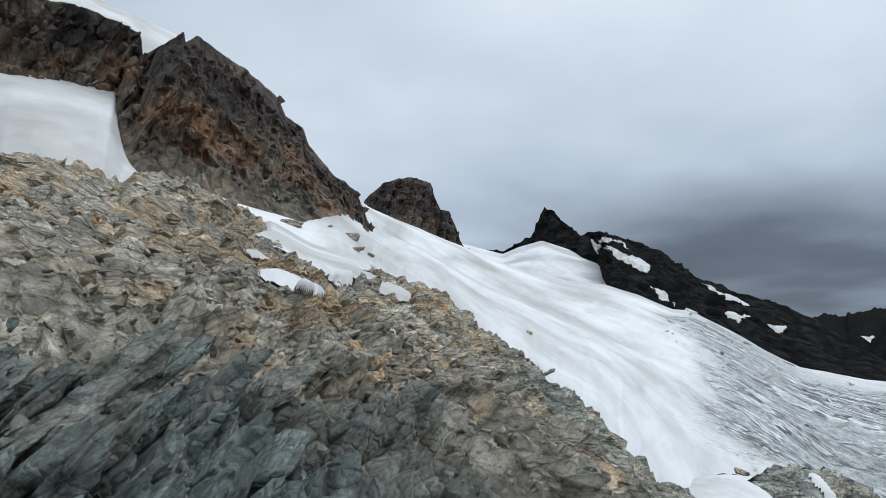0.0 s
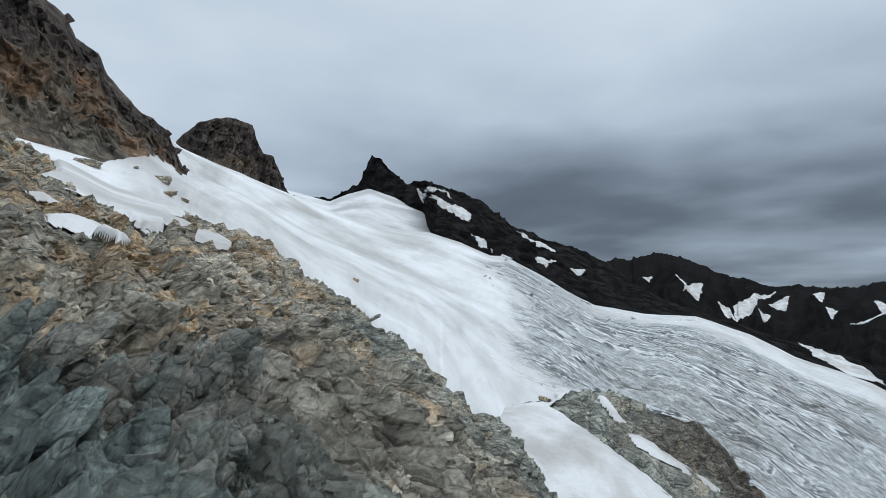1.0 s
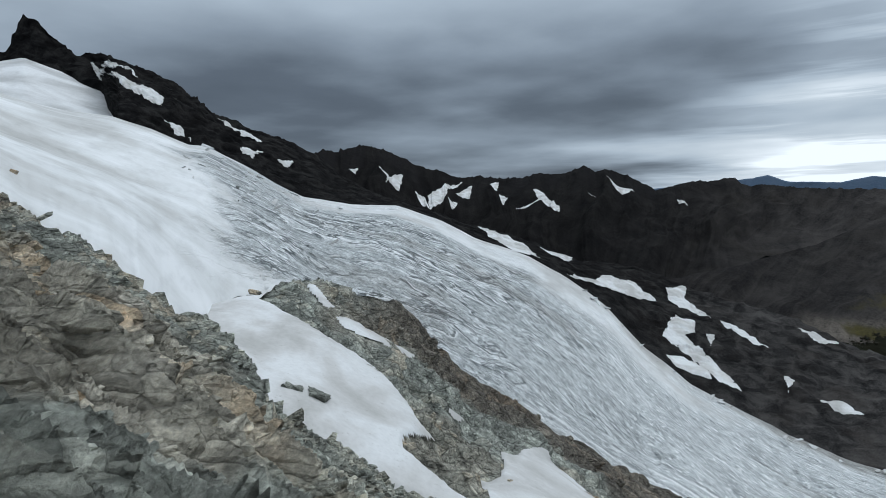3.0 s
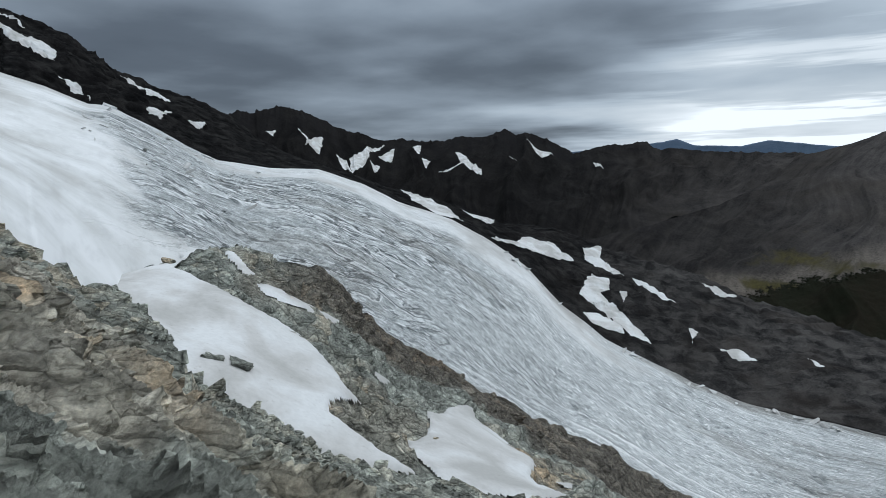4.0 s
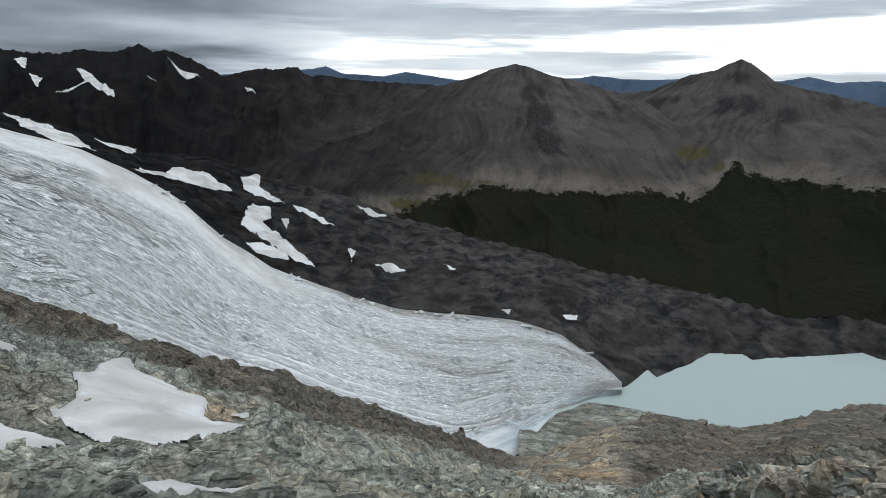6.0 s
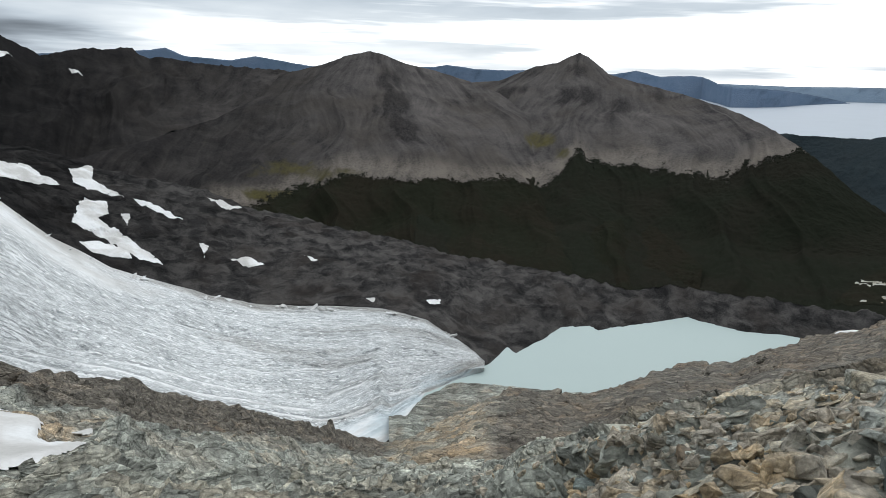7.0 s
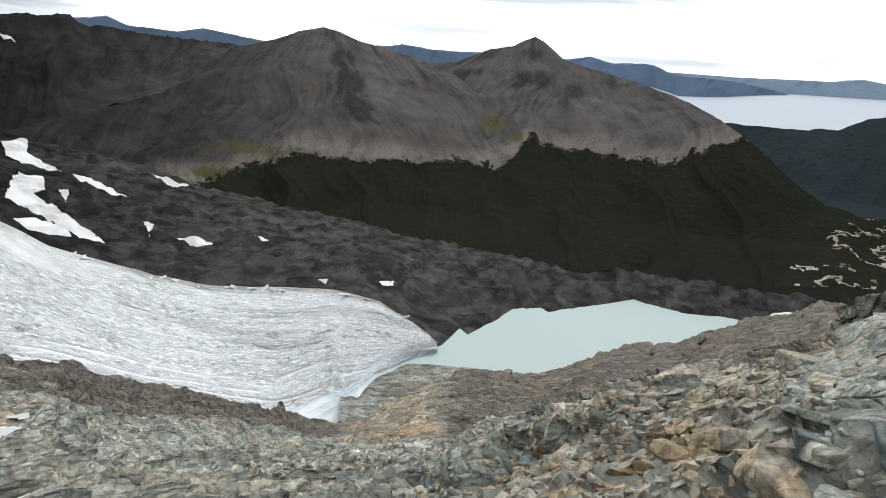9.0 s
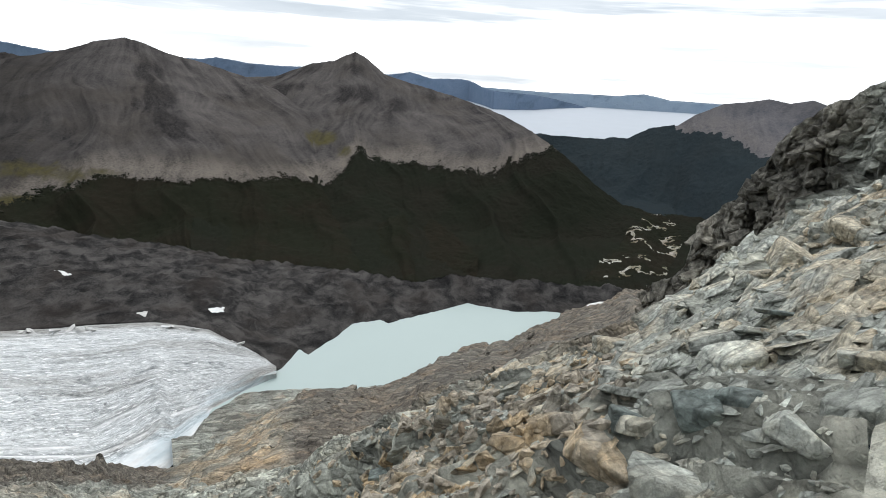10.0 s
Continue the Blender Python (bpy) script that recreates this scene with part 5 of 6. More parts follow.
def strike(az):
    """The way in which the beds run."""
    f = ease(az, 85, 110)[:, None]
    return np.array([0.705, -0.2, 0.58]) * (1 - f) + np.array([-0.165, -0.75, 0.63]) * f


def scatter(name, label, fan, shapes, count, bearings, rows, sizes, tone, seed, mat, jitter=0.2, sink=0.25, lie=0.0, keep=None, extra=None, parent=None):
    """Many broken pieces joined into one mesh. sizes: half lengths per metre of distance, and the least and greatest in metres."""
    rng = np.random.default_rng(seed)
    i0, j0, q, r = spots(fan, count, bearings, rows, rng)
    az = fan.az[j0]
    if keep is not None:
        ok = keep(az, r, q)
        i0, j0, q, r, az = i0[ok], j0[ok], q[ok], r[ok], az[ok]
    count = len(q)
    size = np.clip(r * np.exp(rng.uniform(np.log(sizes[0]), np.log(sizes[1]), count)), sizes[2], sizes[3])
    n = beds(az)
    if lie:
        up = fan.normals()[i0, j0]
        n = n * (1 - lie) + up * lie
    along = strike(az) + rng.normal(0, 0.3, (count, 3))
    R = turn_to(n, along, rng, jitter)
    pick = rng.integers(0, len(shapes), count)
    V, T, A, base = [], [], [], 0
    order = []
    tn = tone[i0, j0]
    stretch = rng.uniform(0.7, 1.4, (count, 3))
    for k, (v, t) in enumerate(shapes):
        m = np.flatnonzero(pick == k)
        if not len(m):
            continue
        w = np.einsum("nij,nvj->nvi", R[m], v[None] * stretch[m][:, None, :] * size[m][:, None, None]) + q[m][:, None, :]
        w[..., 2] -= (size[m] * sink)[:, None]
        V.append(w.reshape(-1, 3))
        T.append((t[None] + (np.arange(len(m)) * len(v))[:, None, None] + base).reshape(-1, 3))
        A.append(np.repeat(tn[m], len(v)))
        order.append(np.repeat(m, len(v)))
        base += len(m) * len(v)
    attrs = {"tone": np.concatenate(A)}
    for key, val in (extra or {}).items():
        attrs[key] = val[i0, j0][np.concatenate(order)]
    me = grid_mesh(name, np.concatenate(V), np.concatenate(T), mat, attrs, smooth=False)
    ob = new(name, me)
    ob.parent = parent or hillside
    return tagged(ob, label, kind="stuff")


SPLINTERS = [(v * np.array([1.15, 0.75, 0.8]), t) for v, t in block_shapes(14, 6, 0.13)]


# ---- snow lying on the rock ----
def snow_patch(fan, depth, label, group, outline, wide=1.0):
    """A lens of old snow on a sheet of land, over a plan outline of bearings and distances."""
    o = np.array(outline)
    a0, a1 = o[:, 0].min() - 0.25, o[:, 0].max() + 0.25
    r0, r1 = o[:, 1].min() * 0.96, o[:, 1].max() * 1.04
    na = int(np.clip((a1 - a0) / 0.10, 14, 200))
    nr = int(np.clip(np.log(r1 / r0) / 0.006, 16, 160))
    A, Rr = np.meshgrid(np.linspace(a0, a1, na), np.exp(np.linspace(np.log(r0), np.log(r1), nr)))
    x, y = np.sin(np.radians(A)) * Rr, np.cos(np.radians(A)) * Rr
    # distances are measured with the slope foreshortened, so that long thin outlines keep their shape
    mid = np.exp(np.mean(np.log(o[:, 1])))
    squash = np.clip((o[:, 0].max() - o[:, 0].min()) * mid / 57.3 / (np.ptp(o[:, 1]) + 1e-6), 0.15, 1.5)
    u, v = np.radians(A) * mid, (Rr - mid) * squash
    po = np.stack([np.radians(o[:, 0]) * mid, (o[:, 1] - mid) * squash], -1)
    unit = mid * 0.0025
    p = np.stack([x, y, 0 * x], -1)
    sd = inside(po, u, v) + fbm(np.stack([u, v, 0 * u], -1) / (unit * 5), 4, 0.6) * unit * (0.8 if mid > 400 else 1.6)
    j = np.clip(np.interp(A.ravel(), fan.az, np.arange(len(fan.az))), 0, len(fan.az) - 1.001)
    kk = smooth_heights(fan)
    z = np.empty(A.size)
    rr = Rr.ravel()
    rows = kk[0]
    for n in range(A.size):
        c, f = int(j[n]), j[n] % 1.0
        z[n] = np.interp(rr[n], rows[:, c], kk[1][:, c]) * (1 - f) + np.interp(rr[n], rows[:, c + 1], kk[1][:, c + 1]) * f
    z = z.reshape(A.shape)
    k = np.clip(sd / (unit * 5.0 * wide), -1, 1)
    z = z + depth * np.where(k > 0, 0.25 + 0.5 * np.sqrt(np.maximum(k, 0)), 0.25 + 2.2 * k) + fbm(p / (unit * 40), 3) * depth * 0.2
    SNOW_ON.setdefault(fan, []).append(o)
    P = np.stack([x, y, z], -1)
    ok = k > -0.35 / wide
    idx = np.arange(A.size).reshape(A.shape)
    q = np.stack([idx[:-1, :-1], idx[:-1, 1:], idx[1:, 1:], idx[1:, :-1]], -1)
    keep = ok[:-1, :-1] | ok[:-1, 1:] | ok[1:, 1:] | ok[1:, :-1]
    quads = q[keep]
    used, inv = np.unique(quads, return_inverse=True)
    me = grid_mesh("snow_patch", P.reshape(-1, 3)[used], inv.reshape(-1, 4), SNOW)
    return tagged(new("snow_patch", me), label, "snow", group)


def snow_skin(fan, depth, label, group, outline, mat=None, name="snow_patch", category="snow"):
    """A thin far snow patch that follows every bump of the sheet it lies on."""
    o = np.array(outline)
    mid = np.exp(np.mean(np.log(o[:, 1])))
    squash = np.clip((o[:, 0].max() - o[:, 0].min()) * mid / 57.3 / (np.ptp(o[:, 1]) + 1e-6), 0.15, 1.5)
    c0, c1 = np.clip(np.searchsorted(fan.az, [o[:, 0].min() - 0.4, o[:, 0].max() + 0.4]), 1, len(fan.az) - 2)
    rr = np.hypot(fan.p[..., 0], fan.p[..., 1])[:, c0:c1]
    rows = np.flatnonzero((rr > o[:, 1].min() * 0.98).any(1) & (rr < o[:, 1].max() * 1.02).any(1))
    r0, r1 = max(1, rows.min()), min(len(fan.p) - 2, rows.max())
    sub = 3
    I, J = np.meshgrid(np.arange(r0, r1, 1.0 / sub), np.arange(c0, c1, 1.0 / sub), indexing="ij")
    i0, j0 = I.astype(int), J.astype(int)
    fi, fj = (I - i0)[..., None], (J - j0)[..., None]
    p, nn = fan.p, fan.normals()
    P = p[i0, j0] * (1 - fi) * (1 - fj) + p[i0 + 1, j0] * fi * (1 - fj) + p[i0, j0 + 1] * (1 - fi) * fj + p[i0 + 1, j0 + 1] * fi * fj
    r = np.hypot(P[..., 0], P[..., 1])
    az = np.degrees(np.arctan2(P[..., 0], P[..., 1]))
    u, v = np.radians(az) * mid, (r - mid) * squash
    po = np.stack([np.radians(o[:, 0]) * mid, (o[:, 1] - mid) * squash], -1)
    unit = mid * 0.0025
    k = (inside(po, u, v) + fbm(P / (unit * 4), 4, 0.6) * unit * 0.9) / (unit * 3.0)
    P = P + nn[i0, j0] * (depth * np.clip(0.25 + 0.6 * k, 0.02, 0.8))[..., None]
    ok = k > -0.1
    idx = np.arange(k.size).reshape(k.shape)
    q = np.stack([idx[:-1, :-1], idx[:-1, 1:], idx[1:, 1:], idx[1:, :-1]], -1)
    quads = q[ok[:-1, :-1] & ok[:-1, 1:] & ok[1:, 1:] & ok[1:, :-1]]
    if not len(quads):
        return None
    SNOW_ON.setdefault(fan, []).append(o)
    used, inv = np.unique(quads, return_inverse=True)
    me = grid_mesh(name, P.reshape(-1, 3)[used], inv.reshape(-1, 4), mat or SNOW, {"wood": np.clip(0.85 - 0.8 * np.exp(-(fbm(P.reshape(-1, 3)[used] / 70.0, 5, 0.6) / 0.06) ** 2), 0, 1)})
    return tagged(new(name, me), label, category, group)


def smooth_heights(fan):
    """Distances and heights of the finished sheet, smoothed over its bumps."""
    r, z = np.hypot(fan.p[..., 0], fan.p[..., 1]), fan.p[..., 2]
    if fan not in SMOOTHED:
        for _ in range(16 if fan is hill else 3):
            r, z = [(np.roll(q, 1, 0) + np.roll(q, -1, 0) + np.roll(q, 1, 1) + np.roll(q, -1, 1) + 2 * q) / 6 for q in (r, z)]
        SMOOTHED[fan] = (np.maximum.accumulate(r, 0), z)
    return SMOOTHED[fan]


def snow_drape(fan, depth, rows, outline, label="old snow patch in a hollow of the tan slope", group="snow patches on the slope"):
    """Old snow smoothing over broken ground, within an outline of bearings and rises in degrees."""
    o = np.array(outline)
    key = (fan, "drape")
    if key not in SMOOTHED:
        q = fan.p.copy()
        for _ in range(40):
            q = (np.roll(q, 1, 0) + np.roll(q, -1, 0) + np.roll(q, 1, 1) + np.roll(q, -1, 1) + 2 * q) / 6
        SMOOTHED[key] = q
    c0, c1 = np.clip(np.searchsorted(fan.az, [o[:, 0].min() - 1.5, o[:, 0].max() + 1.5]), 1, len(fan.az) - 2)
    P0, P = fan.p[rows[0]:rows[1], c0:c1], SMOOTHED[key][rows[0]:rows[1], c0:c1].copy()
    r = np.hypot(P0[..., 0], P0[..., 1])
    P[..., 2] += 0.35 * depth
    az, rise = np.degrees(np.arctan2(P[..., 0], P[..., 1])), np.degrees(np.arctan2(P[..., 2], np.hypot(P[..., 0], P[..., 1])))
    sd = inside(o, az, rise) + 0.14 * fbm(np.stack([az, rise, 0 * az], -1) * 1.6, 4, 0.6)
    P[..., 2] += depth * np.clip(sd / 0.5, -0.6, 0.7)
    ok = sd > -0.04
    idx = np.arange(ok.size).reshape(ok.shape)
    q = np.stack([idx[:-1, :-1], idx[:-1, 1:], idx[1:, 1:], idx[1:, :-1]], -1)
    quads = q[ok[:-1, :-1] & ok[:-1, 1:] & ok[1:, 1:] & ok[1:, :-1]]
    used, inv = np.unique(quads, return_inverse=True)
    DRAPED.setdefault(fan, []).append(o)
    return tagged(new("snow_patch", grid_mesh("snow_patch", P.reshape(-1, 3)[used], inv.reshape(-1, 4), SNOW)), label, "snow", group)


SMOOTHED, SNOW_ON, DRAPED = {}, {}, {}
for _deep, _outline in HILL_SNOW:
    snow_drape(hill, _deep, (112, 301), _outline)
for _deep, _outline in RIB_SNOW:
    snow_drape(rib, _deep, (7, 156), _outline, "old snow lying in a hollow of the rock rib", "snow on the rib")
snow_patch(rib, 1.0, "old snow lying in a hollow of the rock rib", "snow on the rib", [(129.59, 513.6), (130.65, 502.8), (130.93, 488.5), (130.16, 471.3)])
snow_skin(far_side, 1.38, "snow patch on the dark slate slope", "snow patches on the slate slope", [(46.37, 837.4), (49.4, 769.0), (52.03, 649.0), (49.85, 623.2), (47.33, 689.3)])
snow_skin(far_side, 1.1, "snow patch on the dark slate slope", "snow patches on the slate slope", [(52.02, 746.8), (55.47, 861.9), (54.3, 707.6)])
snow_skin(far_side, 1.38, "snow patch on the dark slate slope", "snow patches on the slate slope", [(54.41, 621.0), (57.17, 686.5), (57.71, 712.9), (60.36, 746.1), (62.36, 703.3), (59.81, 684.7), (57.15, 653.4)])
snow_skin(far_side, 1.1, "snow patch on the dark slate slope", "snow patches on the slate slope", [(63.17, 773.2), (64.8, 810.7), (64.69, 757.3), (66.79, 711.8), (65.11, 718.4), (63.32, 726.7)])
snow_skin(far_side, 1.1, "snow patch on the dark slate slope", "snow patches on the slate slope", [(62.8, 623.3), (63.94, 693.2), (65.47, 695.9), (65.47, 654.9), (64.67, 646.3), (66.26, 622.9), (69.23, 568.6), (67.49, 569.4), (66.16, 587.7), (64.29, 612.8)])
snow_skin(far_side, 1.1, "snow patch on the dark slate slope", "snow patches on the slate slope", [(63.11, 579.2), (64.56, 596.5), (66.58, 586.7), (66.79, 570.2), (64.01, 564.3)])
snow_skin(far_side, 1.1, "snow patch on the dark slate slope", "snow patches on the slate slope", [(67.36, 709.9), (68.77, 711.0), (71.26, 674.9), (70.33, 676.1)])
snow_skin(far_side, 1.1, "snow patch on the dark slate slope", "snow patches on the slate slope", [(73.24, 760.8), (76.21, 753.1), (74.85, 731.5)])
snow_skin(far_side, 0.83, "snow patch on the dark slate slope", "snow patches on the slate slope", [(72.31, 621.4), (73.13, 618.8), (72.69, 591.9)])
snow_skin(far_side, 0.83, "snow patch on the dark slate slope", "snow patches on the slate slope", [(74.86, 595.3), (76.45, 602.7), (77.83, 590.2), (76.47, 578.7)])
snow_skin(far_side, 0.83, "snow patch on the dark slate slope", "snow patches on the slate slope", [(81.57, 610.1), (83.05, 587.9), (82.15, 592.7)])
snow_skin(far_side, 0.83, "snow patch on the dark slate slope", "snow patches on the slate slope", [(66.42, 662.0), (67.11, 665.8), (66.79, 639.0)])
snow_skin(far_side, 0.66, "snow patch on the dark slate slope", "snow patches on the slate slope", [(93.29, 503.7), (94.76, 519.4), (94.65, 510.4), (93.63, 497.9)])
snow_skin(far_side, 0.66, "snow patch on the dark slate slope", "snow patches on the slate slope", [(87.33, 499.4), (88.26, 497.8), (88.03, 489.6)])
snow_skin(far_side, 2.2, "snow patch on the dark slate slope", "snow patches on the slate slope", [(23.21, 932.7), (26.92, 832.5), (25.2, 818.8)])
snow_skin(far_side, 2.2, "snow patch on the dark slate slope", "snow patches on the slate slope", [(25.07, 719.7), (27.01, 787.7), (26.07, 708.0)])
snow_skin(far_side, 1.65, "snow patch on the dark slate slope", "snow patches on the slate slope", [(28.13, 752.3), (29.63, 775.1), (28.84, 745.6)])
snow_skin(far_side, 2.75, "snow patch on the dark slate slope", "snow patches on the slate slope", [(13.93, 989.1), (16.67, 913.7), (17.26, 891.1), (14.64, 942.2)])
snow_skin(far_side, 2.75, "snow patch on the dark slate slope", "snow patches on the slate slope", [(14.94, 896.2), (17.15, 810.6), (19.18, 807.6), (18.49, 741.5), (16.14, 789.4)])
snow_skin(far_side, 2.2, "snow patch on the dark slate slope", "snow patches on the slate slope", [(19.04, 707.1), (20.53, 701.6), (21.06, 660.2), (19.73, 690.8)])
snow_skin(ridge, 4.8, "snow patch on the dark far ridge", "snow patches on the far ridge", [(37.38, 1894.4), (38.18, 1856.1), (37.91, 1807.0), (38.87, 1904.8), (39.53, 1943.3), (39.09, 1819.2), (38.25, 1823.1)])
snow_skin(ridge, 4.8, "snow patch on the dark far ridge", "snow patches on the far ridge", [(40.59, 1911.0), (41.41, 1927.2), (41.9, 1870.3), (41.09, 1869.3)])
snow_skin(ridge, 4.8, "snow patch on the dark far ridge", "snow patches on the far ridge", [(41.79, 1939.4), (44.98, 2168.1), (43.68, 2044.3), (43.37, 1941.5), (41.94, 1865.7)])
snow_skin(ridge, 4.8, "snow patch on the dark far ridge", "snow patches on the far ridge", [(44.47, 2059.6), (45.95, 2150.8), (45.63, 2038.2)])
snow_skin(ridge, 4.8, "snow patch on the dark far ridge", "snow patches on the far ridge", [(47.61, 2170.7), (48.42, 2212.8), (48.22, 2110.3)])
snow_skin(ridge, 4.8, "snow patch on the dark far ridge", "snow patches on the far ridge", [(49.95, 2006.1), (52.15, 2111.7), (51.58, 2214.1), (52.55, 2203.6), (52.78, 2117.5), (53.97, 2065.7), (53.88, 2009.5), (52.13, 2087.6)])
snow_skin(ridge, 4.2, "snow patch on the dark far ridge", "snow patches on the far ridge", [(56.26, 2238.9), (57.28, 2220.8), (56.66, 2223.3)])
snow_skin(ridge, 4.2, "snow patch on the dark far ridge", "snow patches on the far ridge", [(58.14, 2403.9), (60.61, 2445.7), (59.47, 2368.8)])
snow_skin(ridge, 4.2, "snow patch on the dark far ridge", "snow patches on the far ridge", [(43.67, 1967.0), (44.5, 1996.6), (43.96, 1910.5)])
snow_skin(ridge, 4.2, "snow patch on the dark far ridge", "snow patches on the far ridge", [(48.46, 2074.3), (49.16, 2055.4), (48.77, 1986.7)])
snow_skin(ridge, 4.2, "snow patch on the dark far ridge", "snow patches on the far ridge", [(34.55, 1846.0), (35.38, 1861.7), (35.04, 1834.2)])
snow_skin(ridge, 4.2, "snow patch on the dark far ridge", "snow patches on the far ridge", [(64.12, 2503.6), (64.89, 2460.3), (64.38, 2450.7)])
river_bed = snow_skin(pointed, 3.1, "braided pale gravel flats of the valley river", "", [(128.88, 1090.9), (130.34, 1229.7), (131.85, 1318.6), (132.48, 1440.5), (133.48, 1533.8), (133.82, 1720.2), (134.91, 1752.0), (136.49, 1621.3), (137.19, 1419.9), (136.35, 1205.4), (134.08, 1158.2)], GRAVEL)
river_bed.name = river_bed.data.name = "river_bed"
tagged(river_bed, category="river bed", kind="structure")



# ---- broken rock on the rib, boulders and slabs near the camera ----
def off_snow(fan):
    def keep(az, r, q):  # plan outlines, with distances squeezed
        ok = np.ones(len(az), bool)
        for o in SNOW_ON.get(fan, ()):
            ok &= inside(o * np.array([1.0, 0.2]), az, r * 0.2) < -0.1
        for o in DRAPED.get(fan, ()):
            ok &= inside(o, az, np.degrees(np.arctan2(q[:, 2], r))) < -0.15
        return ok
    return keep


def boulder_mesh(seed, dims, name="boulder", fine=4, planes=11, soft=50.0, rough=0.035):
    """An angular boulder: a ball cut by planes, with slightly worn edges and an uneven skin."""
    rng = np.random.default_rng(seed)
    bm = bmesh.new()
    bmesh.ops.create_icosphere(bm, subdivisions=fine, radius=1.0)
    d = np.array([v.co[:] for v in bm.verts])
    n = rng.normal(0, 1, (planes, 3))
    n[:6] = np.concatenate([np.eye(3), -np.eye(3)]) + rng.normal(0, 0.16, (6, 3))
    n /= np.linalg.norm(n, axis=1, keepdims=True)
    h = np.r_[rng.uniform(0.55, 0.8, 6), rng.uniform(0.72, 1.0, planes - 6)]
    k = np.clip(d @ n.T, 0.02, None) / h
    r = 1.0 / (np.sum(k ** soft, axis=1) ** (1.0 / soft))
    w = d * r[:, None]
    w = w * (1 + rough * fbm(w * 2.3 + seed, 5, 0.6) + rough * 0.8 * (slabs(w + seed, (0.1, 0.2, 1.0), 0.22) - 0.4))[:, None] * np.array(dims)
    for v, q in zip(bm.verts, w):
        v.co = q
    me = bpy.data.meshes.new(name)
    bm.to_mesh(me)
    bm.free()
    me.polygons.foreach_set("use_smooth", np.ones(len(me.polygons), bool))
    return me


def pieces(name, shapes, count, bearings, rows, sizes, mat, tone, seed, jitter, sink, keep=None):
    """Single slabs of the hillside, each an object that shares one of a few meshes."""
    rng = np.random.default_rng(seed)
    i0, j0, q, r = spots(hill, count, bearings, rows, rng)
    az = hill.az[j0]
    n = beds(az)
    along = strike(az) + rng.normal(0, 0.25, (count, 3))
    R = turn_to(n, along, rng, jitter)
    meshes = []
    for k in range(shapes):
        me = boulder_mesh(seed * 100 + k, (1.6, 0.9, 0.22), name, 4, 9, 60.0, 0.07)
        me.attributes.new("tone", "FLOAT", "POINT").data.foreach_set("value", np.full(len(me.vertices), tone, np.float32))
        me.materials.append(mat)
        meshes.append(me)
    for k in range(count):
        size = float(np.clip(r[k] * math.exp(rng.uniform(math.log(sizes[0]), math.log(sizes[1]))), sizes[2], sizes[3]))
        ob = new(name, meshes[int(rng.integers(len(meshes)))])
        m = Matrix([list(R[k][i] * size * (1.0, 1.0, 1.0)[i]) for i in range(3)]).to_4x4()
        ob.parent = hillside
        ob.matrix_world = Matrix.Translation((q[k][0], q[k][1], q[k][2] - sink * size)) @ m


hill_free = off_snow(hill)


def near_boulders(az, r, q):
    """The pale blocks thin out towards the brown slope over the lake."""
    return (r / at(HILL_EDGE, az)[0] + 0.2 * fbm(q / 5.0, 4) < 0.55) | (az + 6 * fbm(q / 9.0, 4) > 136)


scatter("rubble", "broken blocks on the rock rib", rib, BLOCKS, 3000, (24, 128), (10, 155), (0.0025, 0.008, 0.3, 2.0), rib_tone, 21, RIB_ROCK, 0.25, 0.45, keep=off_snow(rib), extra={"umber": rib_umber, "rust": rib_rust})
scatter("rubble", "small angular rubble on the slope", hill, BLOCKS, 5000, (-44, 112), (73, 299), (0.003, 0.008, 0.03, 0.8), tone_hill, 11, TAN_ROCK, 0.35, keep=hill_free)
scatter("rubble", "chips and broken edges of the schist slope", hill, BLOCKS, 4500, (-15, 112), (92, 297), (0.005, 0.013, 0.05, 0.9), tone_hill, 51, TAN_ROCK, 0.3, 0.3, 0.3, keep=hill_free)
scatter("rubble", "broken blocks along the beds", hill, BLOCKS, 3000, (-44, 120), (83, 295), (0.008, 0.017, 0.08, 1.4), tone_hill, 12, TAN_ROCK, 0.22, 0.45, keep=hill_free)
scatter("rubble", "long broken ribs of rock along the beds", hill, SPLINTERS, 2600, (-44, 118), (90, 285), (0.010, 0.026, 0.1, 1.6), tone_hill, 19, TAN_ROCK, 0.16, 0.45, 0.45, keep=hill_free)
scatter("rubble", "large broken blocks of the slope", hill, BLOCKS, 1900, (-44, 116), (110, 290), (0.014, 0.034, 0.2, 2.4), tone_hill, 41, TAN_ROCK, 0.16, 0.5, 0.2, keep=hill_free)
scatter("rubble", "large broken blocks of the rib", rib, BLOCKS, 600, (28, 128), (12, 152), (0.008, 0.026, 0.8, 5.5), rib_tone, 42, RIB_ROCK, 0.16, 0.55, 0.2, keep=off_snow(rib), extra={"umber": rib_umber, "rust": rib_rust})
for (_ob, _fan, _at), _n, _rows, _mat, _size in zip(CLIFFS, (450, 200, 900), (165, 76, 126), (CLIFF_ROCK, CLIFF_ROCK, RIB_ROCK), ((0.004, 0.014, 0.3, 3.0), (0.003, 0.009, 0.8, 6.0), (0.006, 0.022, 0.2, 1.4))):
    scatter("broken_rock", "jutting blocks of the rock face", _fan, BLOCKS, _n, (_fan.az[0], _fan.az[-1]), (int(_rows * 0.22), _rows), _size, _at["tone"], 43 + _n, _mat, 0.3, 0.2, extra={"umber": _at["umber"], "rust": _at["rust"]}, parent=_ob)
pieces("slab", 12, 230, (-44, -4), (60, 114), (0.05, 0.12, 0.25, 0.85), NEAR_ROCK, 0.0, 13, 0.07, 0.2)
